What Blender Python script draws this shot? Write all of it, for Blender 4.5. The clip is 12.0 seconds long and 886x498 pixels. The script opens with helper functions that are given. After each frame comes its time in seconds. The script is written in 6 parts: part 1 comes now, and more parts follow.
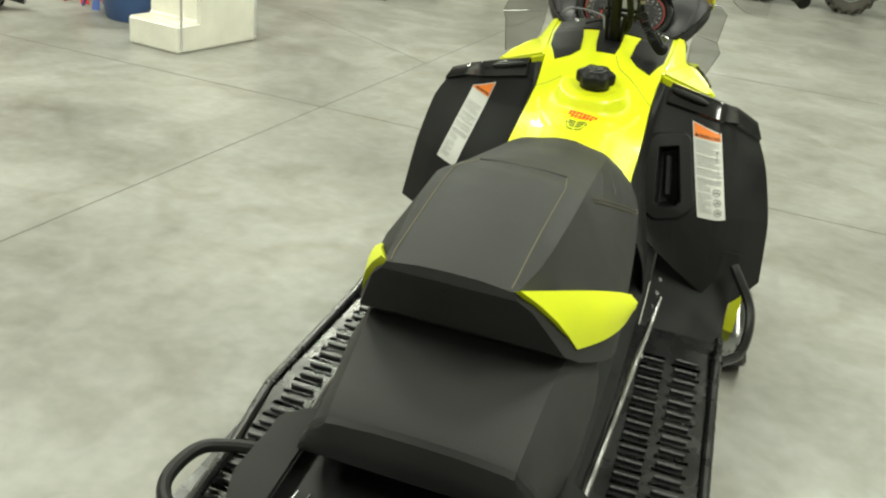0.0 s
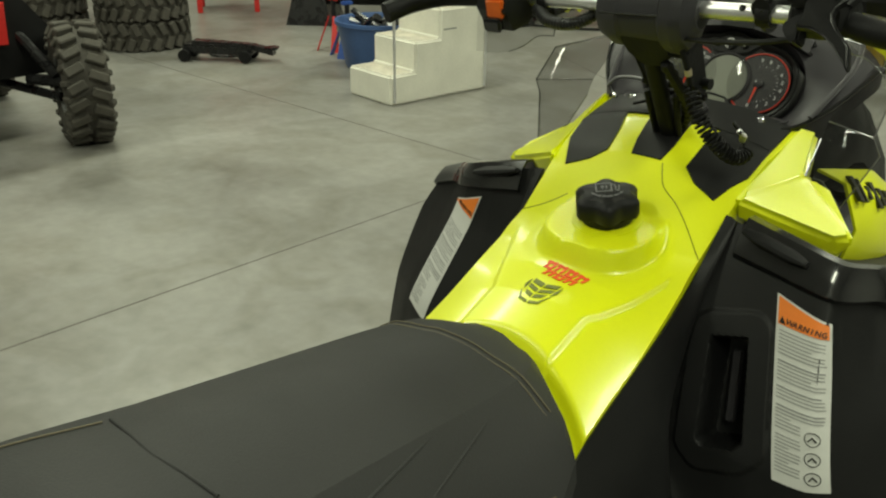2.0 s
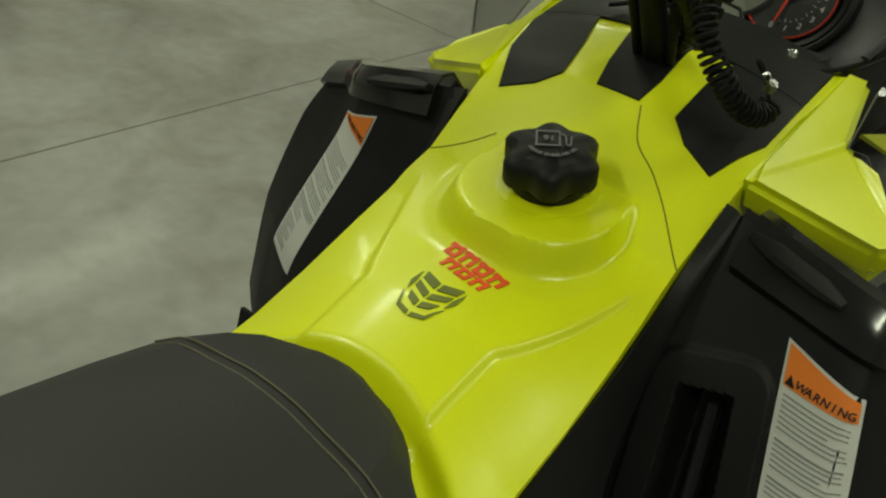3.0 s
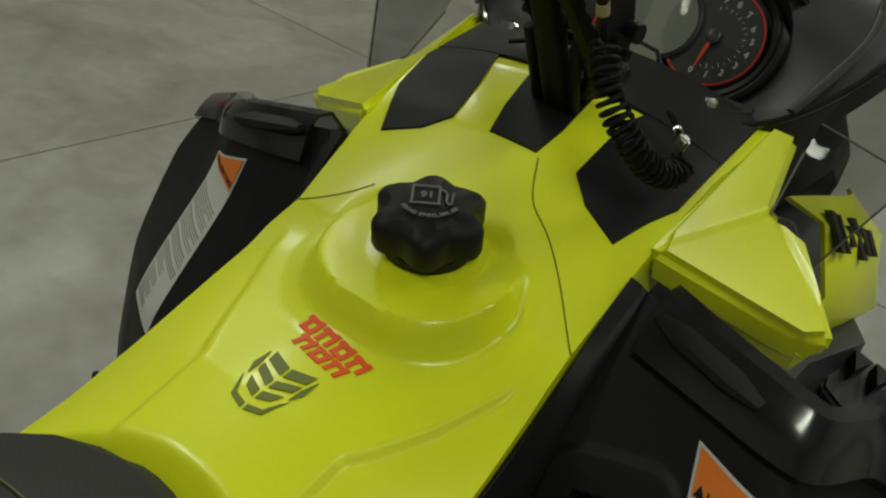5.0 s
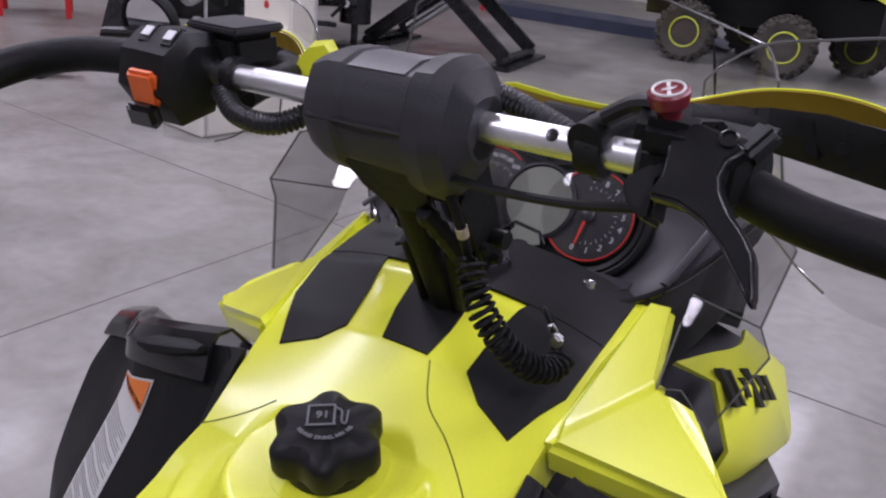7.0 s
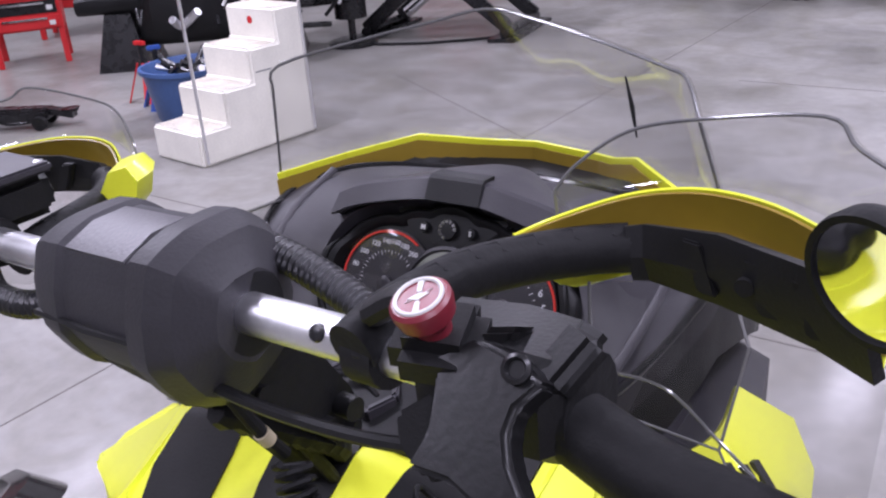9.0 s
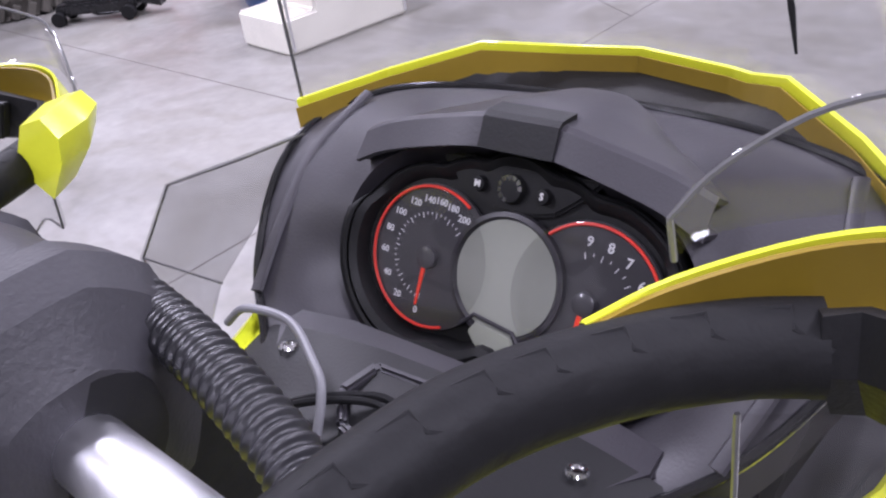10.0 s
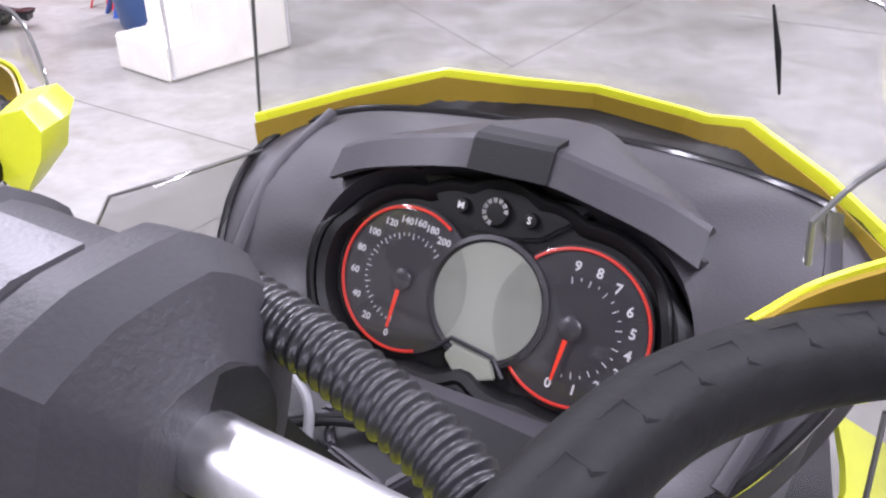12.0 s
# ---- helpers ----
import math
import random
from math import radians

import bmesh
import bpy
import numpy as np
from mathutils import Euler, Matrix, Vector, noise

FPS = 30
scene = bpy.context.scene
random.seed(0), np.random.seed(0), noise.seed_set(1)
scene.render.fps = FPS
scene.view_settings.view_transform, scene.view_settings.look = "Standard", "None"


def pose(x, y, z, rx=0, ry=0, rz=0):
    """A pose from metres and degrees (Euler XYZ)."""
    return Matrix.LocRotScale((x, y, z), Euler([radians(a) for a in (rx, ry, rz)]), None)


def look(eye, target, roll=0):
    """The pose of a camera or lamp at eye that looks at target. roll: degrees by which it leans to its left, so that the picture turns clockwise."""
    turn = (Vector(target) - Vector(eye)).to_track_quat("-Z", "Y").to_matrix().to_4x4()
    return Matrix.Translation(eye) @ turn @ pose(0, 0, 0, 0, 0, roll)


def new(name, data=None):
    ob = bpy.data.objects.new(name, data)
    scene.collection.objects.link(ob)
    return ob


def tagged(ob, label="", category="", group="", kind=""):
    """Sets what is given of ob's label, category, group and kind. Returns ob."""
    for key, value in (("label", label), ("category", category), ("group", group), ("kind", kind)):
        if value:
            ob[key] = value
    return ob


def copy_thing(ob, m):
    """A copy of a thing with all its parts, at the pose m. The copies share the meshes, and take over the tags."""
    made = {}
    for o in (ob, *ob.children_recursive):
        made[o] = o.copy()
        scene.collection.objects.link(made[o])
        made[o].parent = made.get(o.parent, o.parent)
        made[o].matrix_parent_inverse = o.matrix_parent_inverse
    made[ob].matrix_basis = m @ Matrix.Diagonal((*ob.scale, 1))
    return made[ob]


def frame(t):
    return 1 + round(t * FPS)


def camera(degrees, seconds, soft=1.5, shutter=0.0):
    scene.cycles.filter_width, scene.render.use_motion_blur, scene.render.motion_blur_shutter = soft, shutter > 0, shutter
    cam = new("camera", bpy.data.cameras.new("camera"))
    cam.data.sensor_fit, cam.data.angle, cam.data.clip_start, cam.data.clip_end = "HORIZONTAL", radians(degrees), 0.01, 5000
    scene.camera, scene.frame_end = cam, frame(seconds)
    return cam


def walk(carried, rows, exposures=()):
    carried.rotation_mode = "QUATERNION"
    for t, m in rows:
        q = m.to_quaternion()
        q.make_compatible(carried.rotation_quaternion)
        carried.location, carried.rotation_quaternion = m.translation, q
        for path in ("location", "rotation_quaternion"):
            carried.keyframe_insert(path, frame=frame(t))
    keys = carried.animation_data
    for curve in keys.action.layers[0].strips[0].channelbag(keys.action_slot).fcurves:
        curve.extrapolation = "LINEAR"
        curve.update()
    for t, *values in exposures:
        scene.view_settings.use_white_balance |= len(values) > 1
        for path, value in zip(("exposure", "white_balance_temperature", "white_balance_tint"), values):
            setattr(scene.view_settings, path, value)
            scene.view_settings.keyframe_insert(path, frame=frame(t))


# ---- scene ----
cam = camera(54.0, 12.0, soft=2.2)
PATH = [
    (0, (0.2786, -2.2464, 1.416), (-0.2235, -0.4959, 0.5893), 6.85),
    (0.5, (0.4315, -2.0562, 1.4223), (-0.3035, -0.3744, 0.6277), 4.22),
    (1, (0.4722, -1.7318, 1.4165), (-0.3116, -0.0852, 0.5955), 4.98),
    (1.5, (0.5168, -1.4003, 1.3895), (-0.4649, 0.1429, 0.5802), 3.45),
    (2, (0.5615, -1.1386, 1.39), (-0.6167, 0.2604, 0.5807), 0.63),
    (2.5, (0.4546, -0.8981, 1.3333), (-0.6893, 0.4772, 0.4388), 3.05),
    (2.7, (0.3828, -0.8303, 1.3253), (-0.6371, 0.5211, 0.2607), 5.50),
    (4.3, (0.3092, -0.6383, 1.2623), (-0.6191, 0.7397, 0.149), 12.60),
    (4.5, (0.3133, -0.6315, 1.2705), (-0.6095, 0.7713, 0.184), 12.78),
    (5, (0.3274, -0.6146, 1.2875), (-0.5816, 0.849, 0.2718), 11.37),
    (5.5, (0.3308, -0.5974, 1.306), (-0.5781, 0.9133, 0.3616), 10.53),
    (6, (0.3256, -0.5789, 1.3243), (-0.5819, 0.98, 0.4605), 9.75),
    (6.5, (0.3308, -0.5786, 1.3431), (-0.5743, 1.0197, 0.5518), 8.35),
    (6.7, (0.3398, -0.585, 1.3533), (-0.5657, 1.0273, 0.5913), 7.52),
    (8.3, (0.4111, -0.5552, 1.4399), (-0.5715, 1.0222, 0.7007), -2.71),
    (8.5, (0.404, -0.5063, 1.4444), (-0.557, 1.088, 0.7132), -3.54),
    (9, (0.3757, -0.3338, 1.4219), (-0.6298, 1.1912, 0.6076), -4.35),
    (9.5, (0.3289, -0.2038, 1.3995), (-0.8063, 1.127, 0.4298), -8.16),
    (10, (0.2795, -0.135, 1.3803), (-0.8636, 1.1402, 0.3474), -8.34),
    (10.5, (0.2663, -0.1206, 1.3661), (-0.8732, 1.1299, 0.2995), -8.23),
    (11, (0.2367, -0.132, 1.3675), (-0.8658, 1.1665, 0.3194), -7.18),
    (11.5, (0.2224, -0.1614, 1.3744), (-0.7504, 1.2485, 0.342), -3.69),
    (12, (0.2181, -0.1771, 1.3708), (-0.6909, 1.3159, 0.3987), -1.06),
]
EXPOSURES = [(0, -0.42, 6900, -9), (0.5, -0.76, 6950, -9), (1, -0.78, 6900, -10), (2, -1.25, 7300, -13), (2.7, -1.7, 7400, -16), (4.5, -2.2, 7400, -17), (5.5, -1.85, 6050, 10), (6.5, -1.4, 5700, 31), (8.5, -0.76, 5750, 29), (9.0, -0.62, 5550, 32), (9.5, -0.49, 5580, 31), (10, -0.27, 5580, 31), (11, -0.05, 5600, 31), (12, 0.14, 5700, 27)]
walk(cam, [(t, look(eye, target, roll)) for t, eye, target, roll in PATH], EXPOSURES)

LAMP_WATTS = 320.0
# ---- world and light ----
world = bpy.data.worlds.new("hall_air")
scene.world = world
world.use_nodes = True
world.node_tree.nodes["Background"].inputs[0].default_value = (0.9, 0.92, 1.0, 1)
world.node_tree.nodes["Background"].inputs[1].default_value = 0.15


# ---- materials ----
def mat(name, color, rough=0.5, metal=0.0, var=0.12, scale=6.0, fine=90.0, bump=0.15, coat=0.0, rough_var=0.1, dist=0.002, spec=0.5):
    m = bpy.data.materials.new(name)
    m.use_nodes = True
    nt = m.node_tree
    b = nt.nodes["Principled BSDF"]
    tc = nt.nodes.new("ShaderNodeTexCoord")
    n1 = nt.nodes.new("ShaderNodeTexNoise")
    n1.inputs["Scale"].default_value, n1.inputs["Detail"].default_value = scale, 5
    n2 = nt.nodes.new("ShaderNodeTexNoise")
    n2.inputs["Scale"].default_value, n2.inputs["Detail"].default_value = fine, 3
    for n in (n1, n2):
        nt.links.new(tc.outputs["Object"], n.inputs["Vector"])
    mix = nt.nodes.new("ShaderNodeMath")
    mix.operation = "ADD"
    half = nt.nodes.new("ShaderNodeMath")
    half.operation = "MULTIPLY"
    half.inputs[1].default_value = 0.5
    nt.links.new(n2.outputs[0], half.inputs[0])
    nt.links.new(n1.outputs[0], mix.inputs[0])
    nt.links.new(half.outputs[0], mix.inputs[1])
    ramp = nt.nodes.new("ShaderNodeMapRange")
    ramp.inputs[1].default_value, ramp.inputs[2].default_value = 0.45, 1.05
    ramp.inputs[3].default_value, ramp.inputs[4].default_value = 1 - var, 1 + var
    nt.links.new(mix.outputs[0], ramp.inputs[0])
    col = nt.nodes.new("ShaderNodeMix")
    col.data_type, col.blend_type = "RGBA", "MULTIPLY"
    col.inputs[0].default_value = 1
    col.inputs[6].default_value = (*color, 1)
    nt.links.new(ramp.outputs[0], col.inputs[7])
    nt.links.new(col.outputs[2], b.inputs["Base Color"])
    rr = nt.nodes.new("ShaderNodeMapRange")
    rr.inputs[1].default_value, rr.inputs[2].default_value = 0.3, 0.7
    rr.inputs[3].default_value, rr.inputs[4].default_value = max(0.02, rough - rough_var), min(1, rough + rough_var)
    nt.links.new(n1.outputs[0], rr.inputs[0])
    nt.links.new(rr.outputs[0], b.inputs["Roughness"])
    b.inputs["Metallic"].default_value = metal
    b.inputs["Specular IOR Level"].default_value = spec
    b.inputs["Coat Weight"].default_value = coat
    b.inputs["Coat Roughness"].default_value = 0.12
    if bump:
        bp = nt.nodes.new("ShaderNodeBump")
        bp.inputs["Strength"].default_value, bp.inputs["Distance"].default_value = bump, dist
        nt.links.new(n2.outputs[0], bp.inputs["Height"])
        nt.links.new(bp.outputs[0], b.inputs["Normal"])
    return m


def glow(name, color, strength):
    m = bpy.data.materials.new(name)
    m.use_nodes = True
    b = m.node_tree.nodes["Principled BSDF"]
    b.inputs["Base Color"].default_value = (*color, 1)
    b.inputs["Emission Color"].default_value = (*color, 1)
    b.inputs["Emission Strength"].default_value = strength
    return m


def clear(name, tint, rough=0.03):
    m = bpy.data.materials.new(name)
    m.use_nodes = True
    nt = m.node_tree
    nt.nodes.remove(nt.nodes["Principled BSDF"])
    tr = nt.nodes.new("ShaderNodeBsdfTransparent")
    tr.inputs[0].default_value = (*tint, 1)
    gl = nt.nodes.new("ShaderNodeBsdfGlossy")
    gl.inputs["Roughness"].default_value = rough
    lw = nt.nodes.new("ShaderNodeLayerWeight")
    lw.inputs[0].default_value = 0.5
    pw = nt.nodes.new("ShaderNodeMath")
    pw.operation = "POWER"
    pw.inputs[1].default_value = 4.0
    nt.links.new(lw.outputs["Facing"], pw.inputs[0])
    fr = nt.nodes.new("ShaderNodeMapRange")
    fr.inputs[3].default_value, fr.inputs[4].default_value = 0.022, 0.32
    nt.links.new(pw.outputs[0], fr.inputs[0])
    mx = nt.nodes.new("ShaderNodeMixShader")
    nt.links.new(fr.outputs[0], mx.inputs[0])
    nt.links.new(tr.outputs[0], mx.inputs[1])
    nt.links.new(gl.outputs[0], mx.inputs[2])
    nt.links.new(mx.outputs[0], nt.nodes["Material Output"].inputs[0])
    return m


YELLOW = mat("neon_yellow_plastic", (0.80, 0.85, 0.028), 0.32, var=0.04, scale=4, fine=260, bump=0.03, coat=0.25, rough_var=0.06)
YELLOW_MATT = mat("neon_yellow_vinyl", (0.68, 0.74, 0.02), 0.5, var=0.06, fine=300, bump=0.2)
BLACK = mat("black_moulded_plastic", (0.0075, 0.0075, 0.008), 0.52, var=0.25, scale=9, fine=500, bump=0.25, dist=0.0008, spec=0.28)
GREY = mat("dark_grey_dash_plastic", (0.031, 0.029, 0.034), 0.46, var=0.2, scale=9, fine=600, bump=0.25, dist=0.0008, spec=0.42)
GLOSS = mat("glossy_black_plastic", (0.01, 0.01, 0.011), 0.14, var=0.2, scale=12, fine=200, bump=0.02, coat=0.5)
VINYL = mat("charcoal_seat_vinyl", (0.028, 0.028, 0.0285), 0.62, var=0.18, scale=7, fine=420, bump=0.5, dist=0.001, spec=0.3)
HOSE = mat("black_hose_plastic", (0.016, 0.016, 0.018), 0.3, var=0.2, scale=20, fine=200, bump=0.05)
SATIN = mat("satin_black_plastic", (0.006, 0.006, 0.0065), 0.3, var=0.25, scale=14, fine=300, bump=0.08, spec=0.35)
RUBBER = mat("black_rubber", (0.007, 0.007, 0.0075), 0.6, var=0.3, scale=14, fine=120, bump=0.4, spec=0.22)
TYRE = mat("dusty_tyre_rubber", (0.06, 0.055, 0.046), 0.85, var=0.4, scale=8, fine=60, bump=0.6)
ALU = mat("brushed_aluminium", (0.82, 0.82, 0.84), 0.38, 1.0, var=0.08, scale=20, fine=240, bump=0.08)
CHROME = mat("bright_steel", (0.7, 0.7, 0.72), 0.18, 1.0, var=0.1, scale=20, fine=200, bump=0.03)
TOOTH = mat("worn_steel_tooth", (0.10, 0.10, 0.105), 0.45, 1.0, var=0.4, scale=40, fine=200, bump=0.2)
DARKSTEEL = mat("black_coated_steel", (0.016, 0.016, 0.017), 0.28, 0.3, var=0.3, scale=14, fine=160, bump=0.1)
WHITE = mat("white_label", (0.62, 0.62, 0.60), 0.5, var=0.05, fine=200, bump=0)
ORANGE = mat("orange_label", (0.85, 0.22, 0.03), 0.5, var=0.05, fine=200, bump=0)
PAD = mat("charcoal_pad_plastic", (0.030, 0.029, 0.033), 0.5, var=0.2, scale=9, fine=500, bump=0.3, dist=0.0008, spec=0.36)
INK = mat("grey_print", (0.26, 0.26, 0.26), 0.6, var=0.1, bump=0)
BLACKINK = mat("black_print", (0.012, 0.012, 0.012), 0.6, var=0.1, bump=0)
OLIVE = mat("olive_print", (0.16, 0.18, 0.02), 0.5, var=0.2, scale=40, bump=0)
GAP = mat("shadowed_panel_gap", (0.17, 0.185, 0.008), 0.5, var=0.1, bump=0)
REDINK = mat("red_print", (0.85, 0.09, 0.02), 0.45, var=0.08, bump=0)
CAPINK = mat("faded_grey_print", (0.20, 0.20, 0.21), 0.6, var=0.1, bump=0)
PALE = mat("pale_grey_print", (0.72, 0.72, 0.74), 0.5, var=0.08, bump=0)
RED = mat("dark_red_button_plastic", (0.16, 0.012, 0.022), 0.35, var=0.2, scale=30, bump=0.05)
REDPAINT = mat("red_painted_steel", (0.55, 0.02, 0.02), 0.4, var=0.2, scale=5, fine=60, bump=0.1)
BLUE = mat("blue_plastic_tub", (0.05, 0.10, 0.25), 0.45, var=0.2, scale=4, fine=60, bump=0.1)
CREAM = mat("cream_polyethylene", (0.80, 0.78, 0.70), 0.5, var=0.10, scale=5, fine=70, bump=0.1)
LCD = mat("lcd_glass", (0.235, 0.245, 0.21), 0.25, var=0.03, fine=200, bump=0, coat=0.6)
DIAL = mat("dial_face", (0.046, 0.044, 0.049), 0.35, var=0.1, bump=0, coat=0.3)
DIALRED = mat("dial_red", (0.75, 0.05, 0.03), 0.4, var=0.05, bump=0)
NEEDLE = mat("needle_red", (0.95, 0.06, 0.02), 0.4, var=0.02, bump=0)
STITCH = mat("tan_thread", (0.13, 0.11, 0.07), 0.7, var=0.2, fine=300, bump=0.2)
WALL = mat("painted_wall", (0.62, 0.62, 0.60), 0.7, var=0.06, scale=0.8, fine=20, bump=0.1)
CLEAR = clear("clear_polycarbonate", (0.93, 0.93, 0.93))
TINT = clear("smoked_polycarbonate", (0.78, 0.78, 0.78))
# yellow plastic of inner faces, with their shade put into the colour
SHADED_YELLOW = mat("shaded_yellow_plastic", (0.25, 0.17, 0.014), 0.4, var=0.1, bump=0.05)
EDGE = mat("polycarbonate_edge", (0.13, 0.13, 0.13), 0.12, var=0.2, bump=0, coat=0.5)


def concrete():
    m = mat("polished_concrete", (0.225, 0.219, 0.205), 0.44, var=0.28, scale=0.9, fine=16, bump=0.06, coat=0.09, rough_var=0.12, dist=0.003)
    nt = m.node_tree
    b = nt.nodes["Principled BSDF"]
    link = b.inputs["Base Color"].links[0]
    old = link.from_socket
    tc = [n for n in nt.nodes if n.type == "TEX_COORD"][0]
    v = nt.nodes.new("ShaderNodeTexNoise")
    v.inputs["Scale"].default_value, v.inputs["Detail"].default_value, v.inputs["Distortion"].default_value = 2.6, 8, 1.2
    nt.links.new(tc.outputs["Object"], v.inputs["Vector"])
    r = nt.nodes.new("ShaderNodeValToRGB")
    r.color_ramp.elements[0].position, r.color_ramp.elements[0].color = 0.31, (0.65, 0.63, 0.565, 1)
    r.color_ramp.elements[1].position, r.color_ramp.elements[1].color = 0.62, (1, 1, 1, 1)
    nt.links.new(v.outputs[0], r.inputs[0])
    mx = nt.nodes.new("ShaderNodeMix")
    mx.data_type, mx.blend_type = "RGBA", "MULTIPLY"
    mx.inputs[0].default_value = 0.75
    nt.links.new(old, mx.inputs[6])
    nt.links.new(r.outputs[0], mx.inputs[7])
    nt.links.new(mx.outputs[2], b.inputs["Base Color"])
    return m


CONCRETE = concrete()
JOINT = mat("joint_filler", (0.13, 0.12, 0.11), 0.7, var=0.3, scale=10, bump=0.2)


# ---- building helpers ----
def mesh_of(name, bm, material, smooth=35):
    bmesh.ops.recalc_face_normals(bm, faces=bm.faces)
    me = bpy.data.meshes.new(name)
    bm.to_mesh(me)
    bm.free()
    me.materials.append(material)
    if smooth:
        me.shade_smooth()
        me.set_sharp_from_angle(angle=radians(smooth))
    return me


def thing(name, at, label, category, group="", kind=""):
    ob = new(name)
    ob.location = at
    ob.empty_display_size = 0.05
    return tagged(ob, label, category, group, kind)


def solo(name, bm, material, label, category, group="", kind="", smooth=35):
    return tagged(new(name, mesh_of(name, bm, material, smooth)), label, category, group, kind)


def base_of(ob):
    p = Vector((0, 0, 0))
    while ob:
        p += ob.location
        ob = ob.parent
    return p


def part(name, bm, material, parent, label="", smooth=35):
    """A mesh in world coordinates, hung under a thing or a part."""
    bmesh.ops.translate(bm, verts=bm.verts, vec=-base_of(parent))
    ob = new(name, mesh_of(name, bm, material, smooth))
    ob.parent = parent
    return tagged(ob, label)


def V(*a):
    return Vector(a)


def loft(rings, closed=True, caps=True):
    bm = bmesh.new()
    rows = [[bm.verts.new(p) for p in ring] for ring in rings]
    n = len(rows[0])
    for a, b in zip(rows, rows[1:]):
        for i in range(n if closed else n - 1):
            j = (i + 1) % n
            bm.faces.new((a[i], a[j], b[j], b[i]))
    if caps and closed:
        bm.faces.new(rows[0])
        bm.faces.new(rows[-1])
    return bm


def spline(pts, n=8):
    pts = [Vector(p) for p in pts]
    if len(pts) < 3:
        return pts
    out = []
    ext = [2 * pts[0] - pts[1], *pts, 2 * pts[-1] - pts[-2]]
    for k in range(1, len(ext) - 2):
        a, b, c, d = ext[k - 1:k + 3]
        for i in range(n):
            t = i / n
            out.append(0.5 * (2 * b + (c - a) * t + (2 * a - 5 * b + 4 * c - d) * t * t + (3 * b - a - 3 * c + d) * t ** 3))
    out.append(pts[-1])
    return out


def tube(pts, r, n=10, caps=True, wave=0.0, step=0, flat=1.0):
    """A round bar along points; r is a number or a function of the share of its length; wave and step ring it like a hose."""
    pts = [Vector(p) for p in pts]
    rings = []
    up = None
    for i, p in enumerate(pts):
        d = (pts[min(i + 1, len(pts) - 1)] - pts[max(i - 1, 0)]).normalized()
        if up is None:
            up = Vector((0, 0, 1)) if abs(d.z) < 0.9 else Vector((1, 0, 0))
        side = d.cross(up).normalized()
        up = side.cross(d).normalized()
        q = r(i / (len(pts) - 1)) if callable(r) else r
        if wave:
            q += wave * (1 if (i // step) % 2 else -1)
        rings.append([p + q * (math.cos(a) * side + flat * math.sin(a) * up) for a in (2 * math.pi * k / n for k in range(n))])
    return loft(rings, True, caps)


def resample(pts, gap):
    pts = [Vector(p) for p in pts]
    out, left = [pts[0]], gap
    for a, b in zip(pts, pts[1:]):
        length = (b - a).length
        pos = left
        while pos <= length:
            out.append(a.lerp(b, pos / length))
            pos += gap
        left = pos - length
    return out


def prism(poly, vec, bevel=0.0, seg=2):
    bm = bmesh.new()
    vec = Vector(vec)
    a = [bm.verts.new(p) for p in poly]
    b = [bm.verts.new(Vector(p) + vec) for p in poly]
    n = len(a)
    bm.faces.new(a)
    bm.faces.new(b[::-1])
    for i in range(n):
        bm.faces.new((a[i], b[i], b[(i + 1) % n], a[(i + 1) % n]))
    if bevel:
        bmesh.ops.recalc_face_normals(bm, faces=bm.faces)
        bmesh.ops.bevel(bm, geom=bm.edges[:], offset=bevel, segments=seg, affect="EDGES", clamp_overlap=True)
    return bm


def box(size, m, bevel=0.004, seg=2):
    bm = bmesh.new()
    bmesh.ops.create_cube(bm, size=1, matrix=Matrix.Diagonal((*size, 1)))
    if bevel:
        bmesh.ops.bevel(bm, geom=bm.edges[:], offset=bevel, segments=seg, affect="EDGES", clamp_overlap=True)
    bm.transform(m)
    return bm


def lathe(profile, m, n=24, lobe=0.0, lobes=6):
    """Turns (radius, height) pairs round z; lobe makes the outline wavy."""
    rings = []
    for r, z in profile:
        rings.append([m @ Vector((r * (1 + lobe * math.cos(lobes * a)) * math.cos(a), r * (1 + lobe * math.cos(lobes * a)) * math.sin(a), z)) for a in (2 * math.pi * k / n for k in range(n))])
    return loft(rings)


def join(*bms):
    out = bmesh.new()
    for bm in bms:
        me = bpy.data.meshes.new("join")
        bm.to_mesh(me)
        bm.free()
        out.from_mesh(me)
        bpy.data.meshes.remove(me)
    return out


def sheet(rows, thick, way=None):
    """A curved sheet through rows of points, with real thickness."""
    bm = bmesh.new()
    grid = [[Vector(p) for p in r] for r in rows]
    nr, nc = len(grid), len(grid[0])
    off = []
    for i in range(nr):
        o = []
        for j in range(nc):
            a = grid[min(i + 1, nr - 1)][j] - grid[max(i - 1, 0)][j]
            b = grid[i][min(j + 1, nc - 1)] - grid[i][max(j - 1, 0)]
            k = a.cross(b).normalized() if way is None else Vector(way)
            o.append(grid[i][j] + k * thick)
        off.append(o)
    A = [[bm.verts.new(p) for p in r] for r in grid]
    B = [[bm.verts.new(p) for p in r] for r in off]
    for i in range(nr - 1):
        for j in range(nc - 1):
            bm.faces.new((A[i][j], A[i][j + 1], A[i + 1][j + 1], A[i + 1][j]))
            bm.faces.new((B[i][j], B[i + 1][j], B[i + 1][j + 1], B[i][j + 1]))
    rim = [(0, j) for j in range(nc)] + [(i, nc - 1) for i in range(1, nr)] + [(nr - 1, j) for j in range(nc - 2, -1, -1)] + [(i, 0) for i in range(nr - 2, 0, -1)]
    for (a, b), (c, d) in zip(rim, rim[1:] + rim[:1]):
        bm.faces.new((A[a][b], B[a][b], B[c][d], A[c][d]))
    return bm


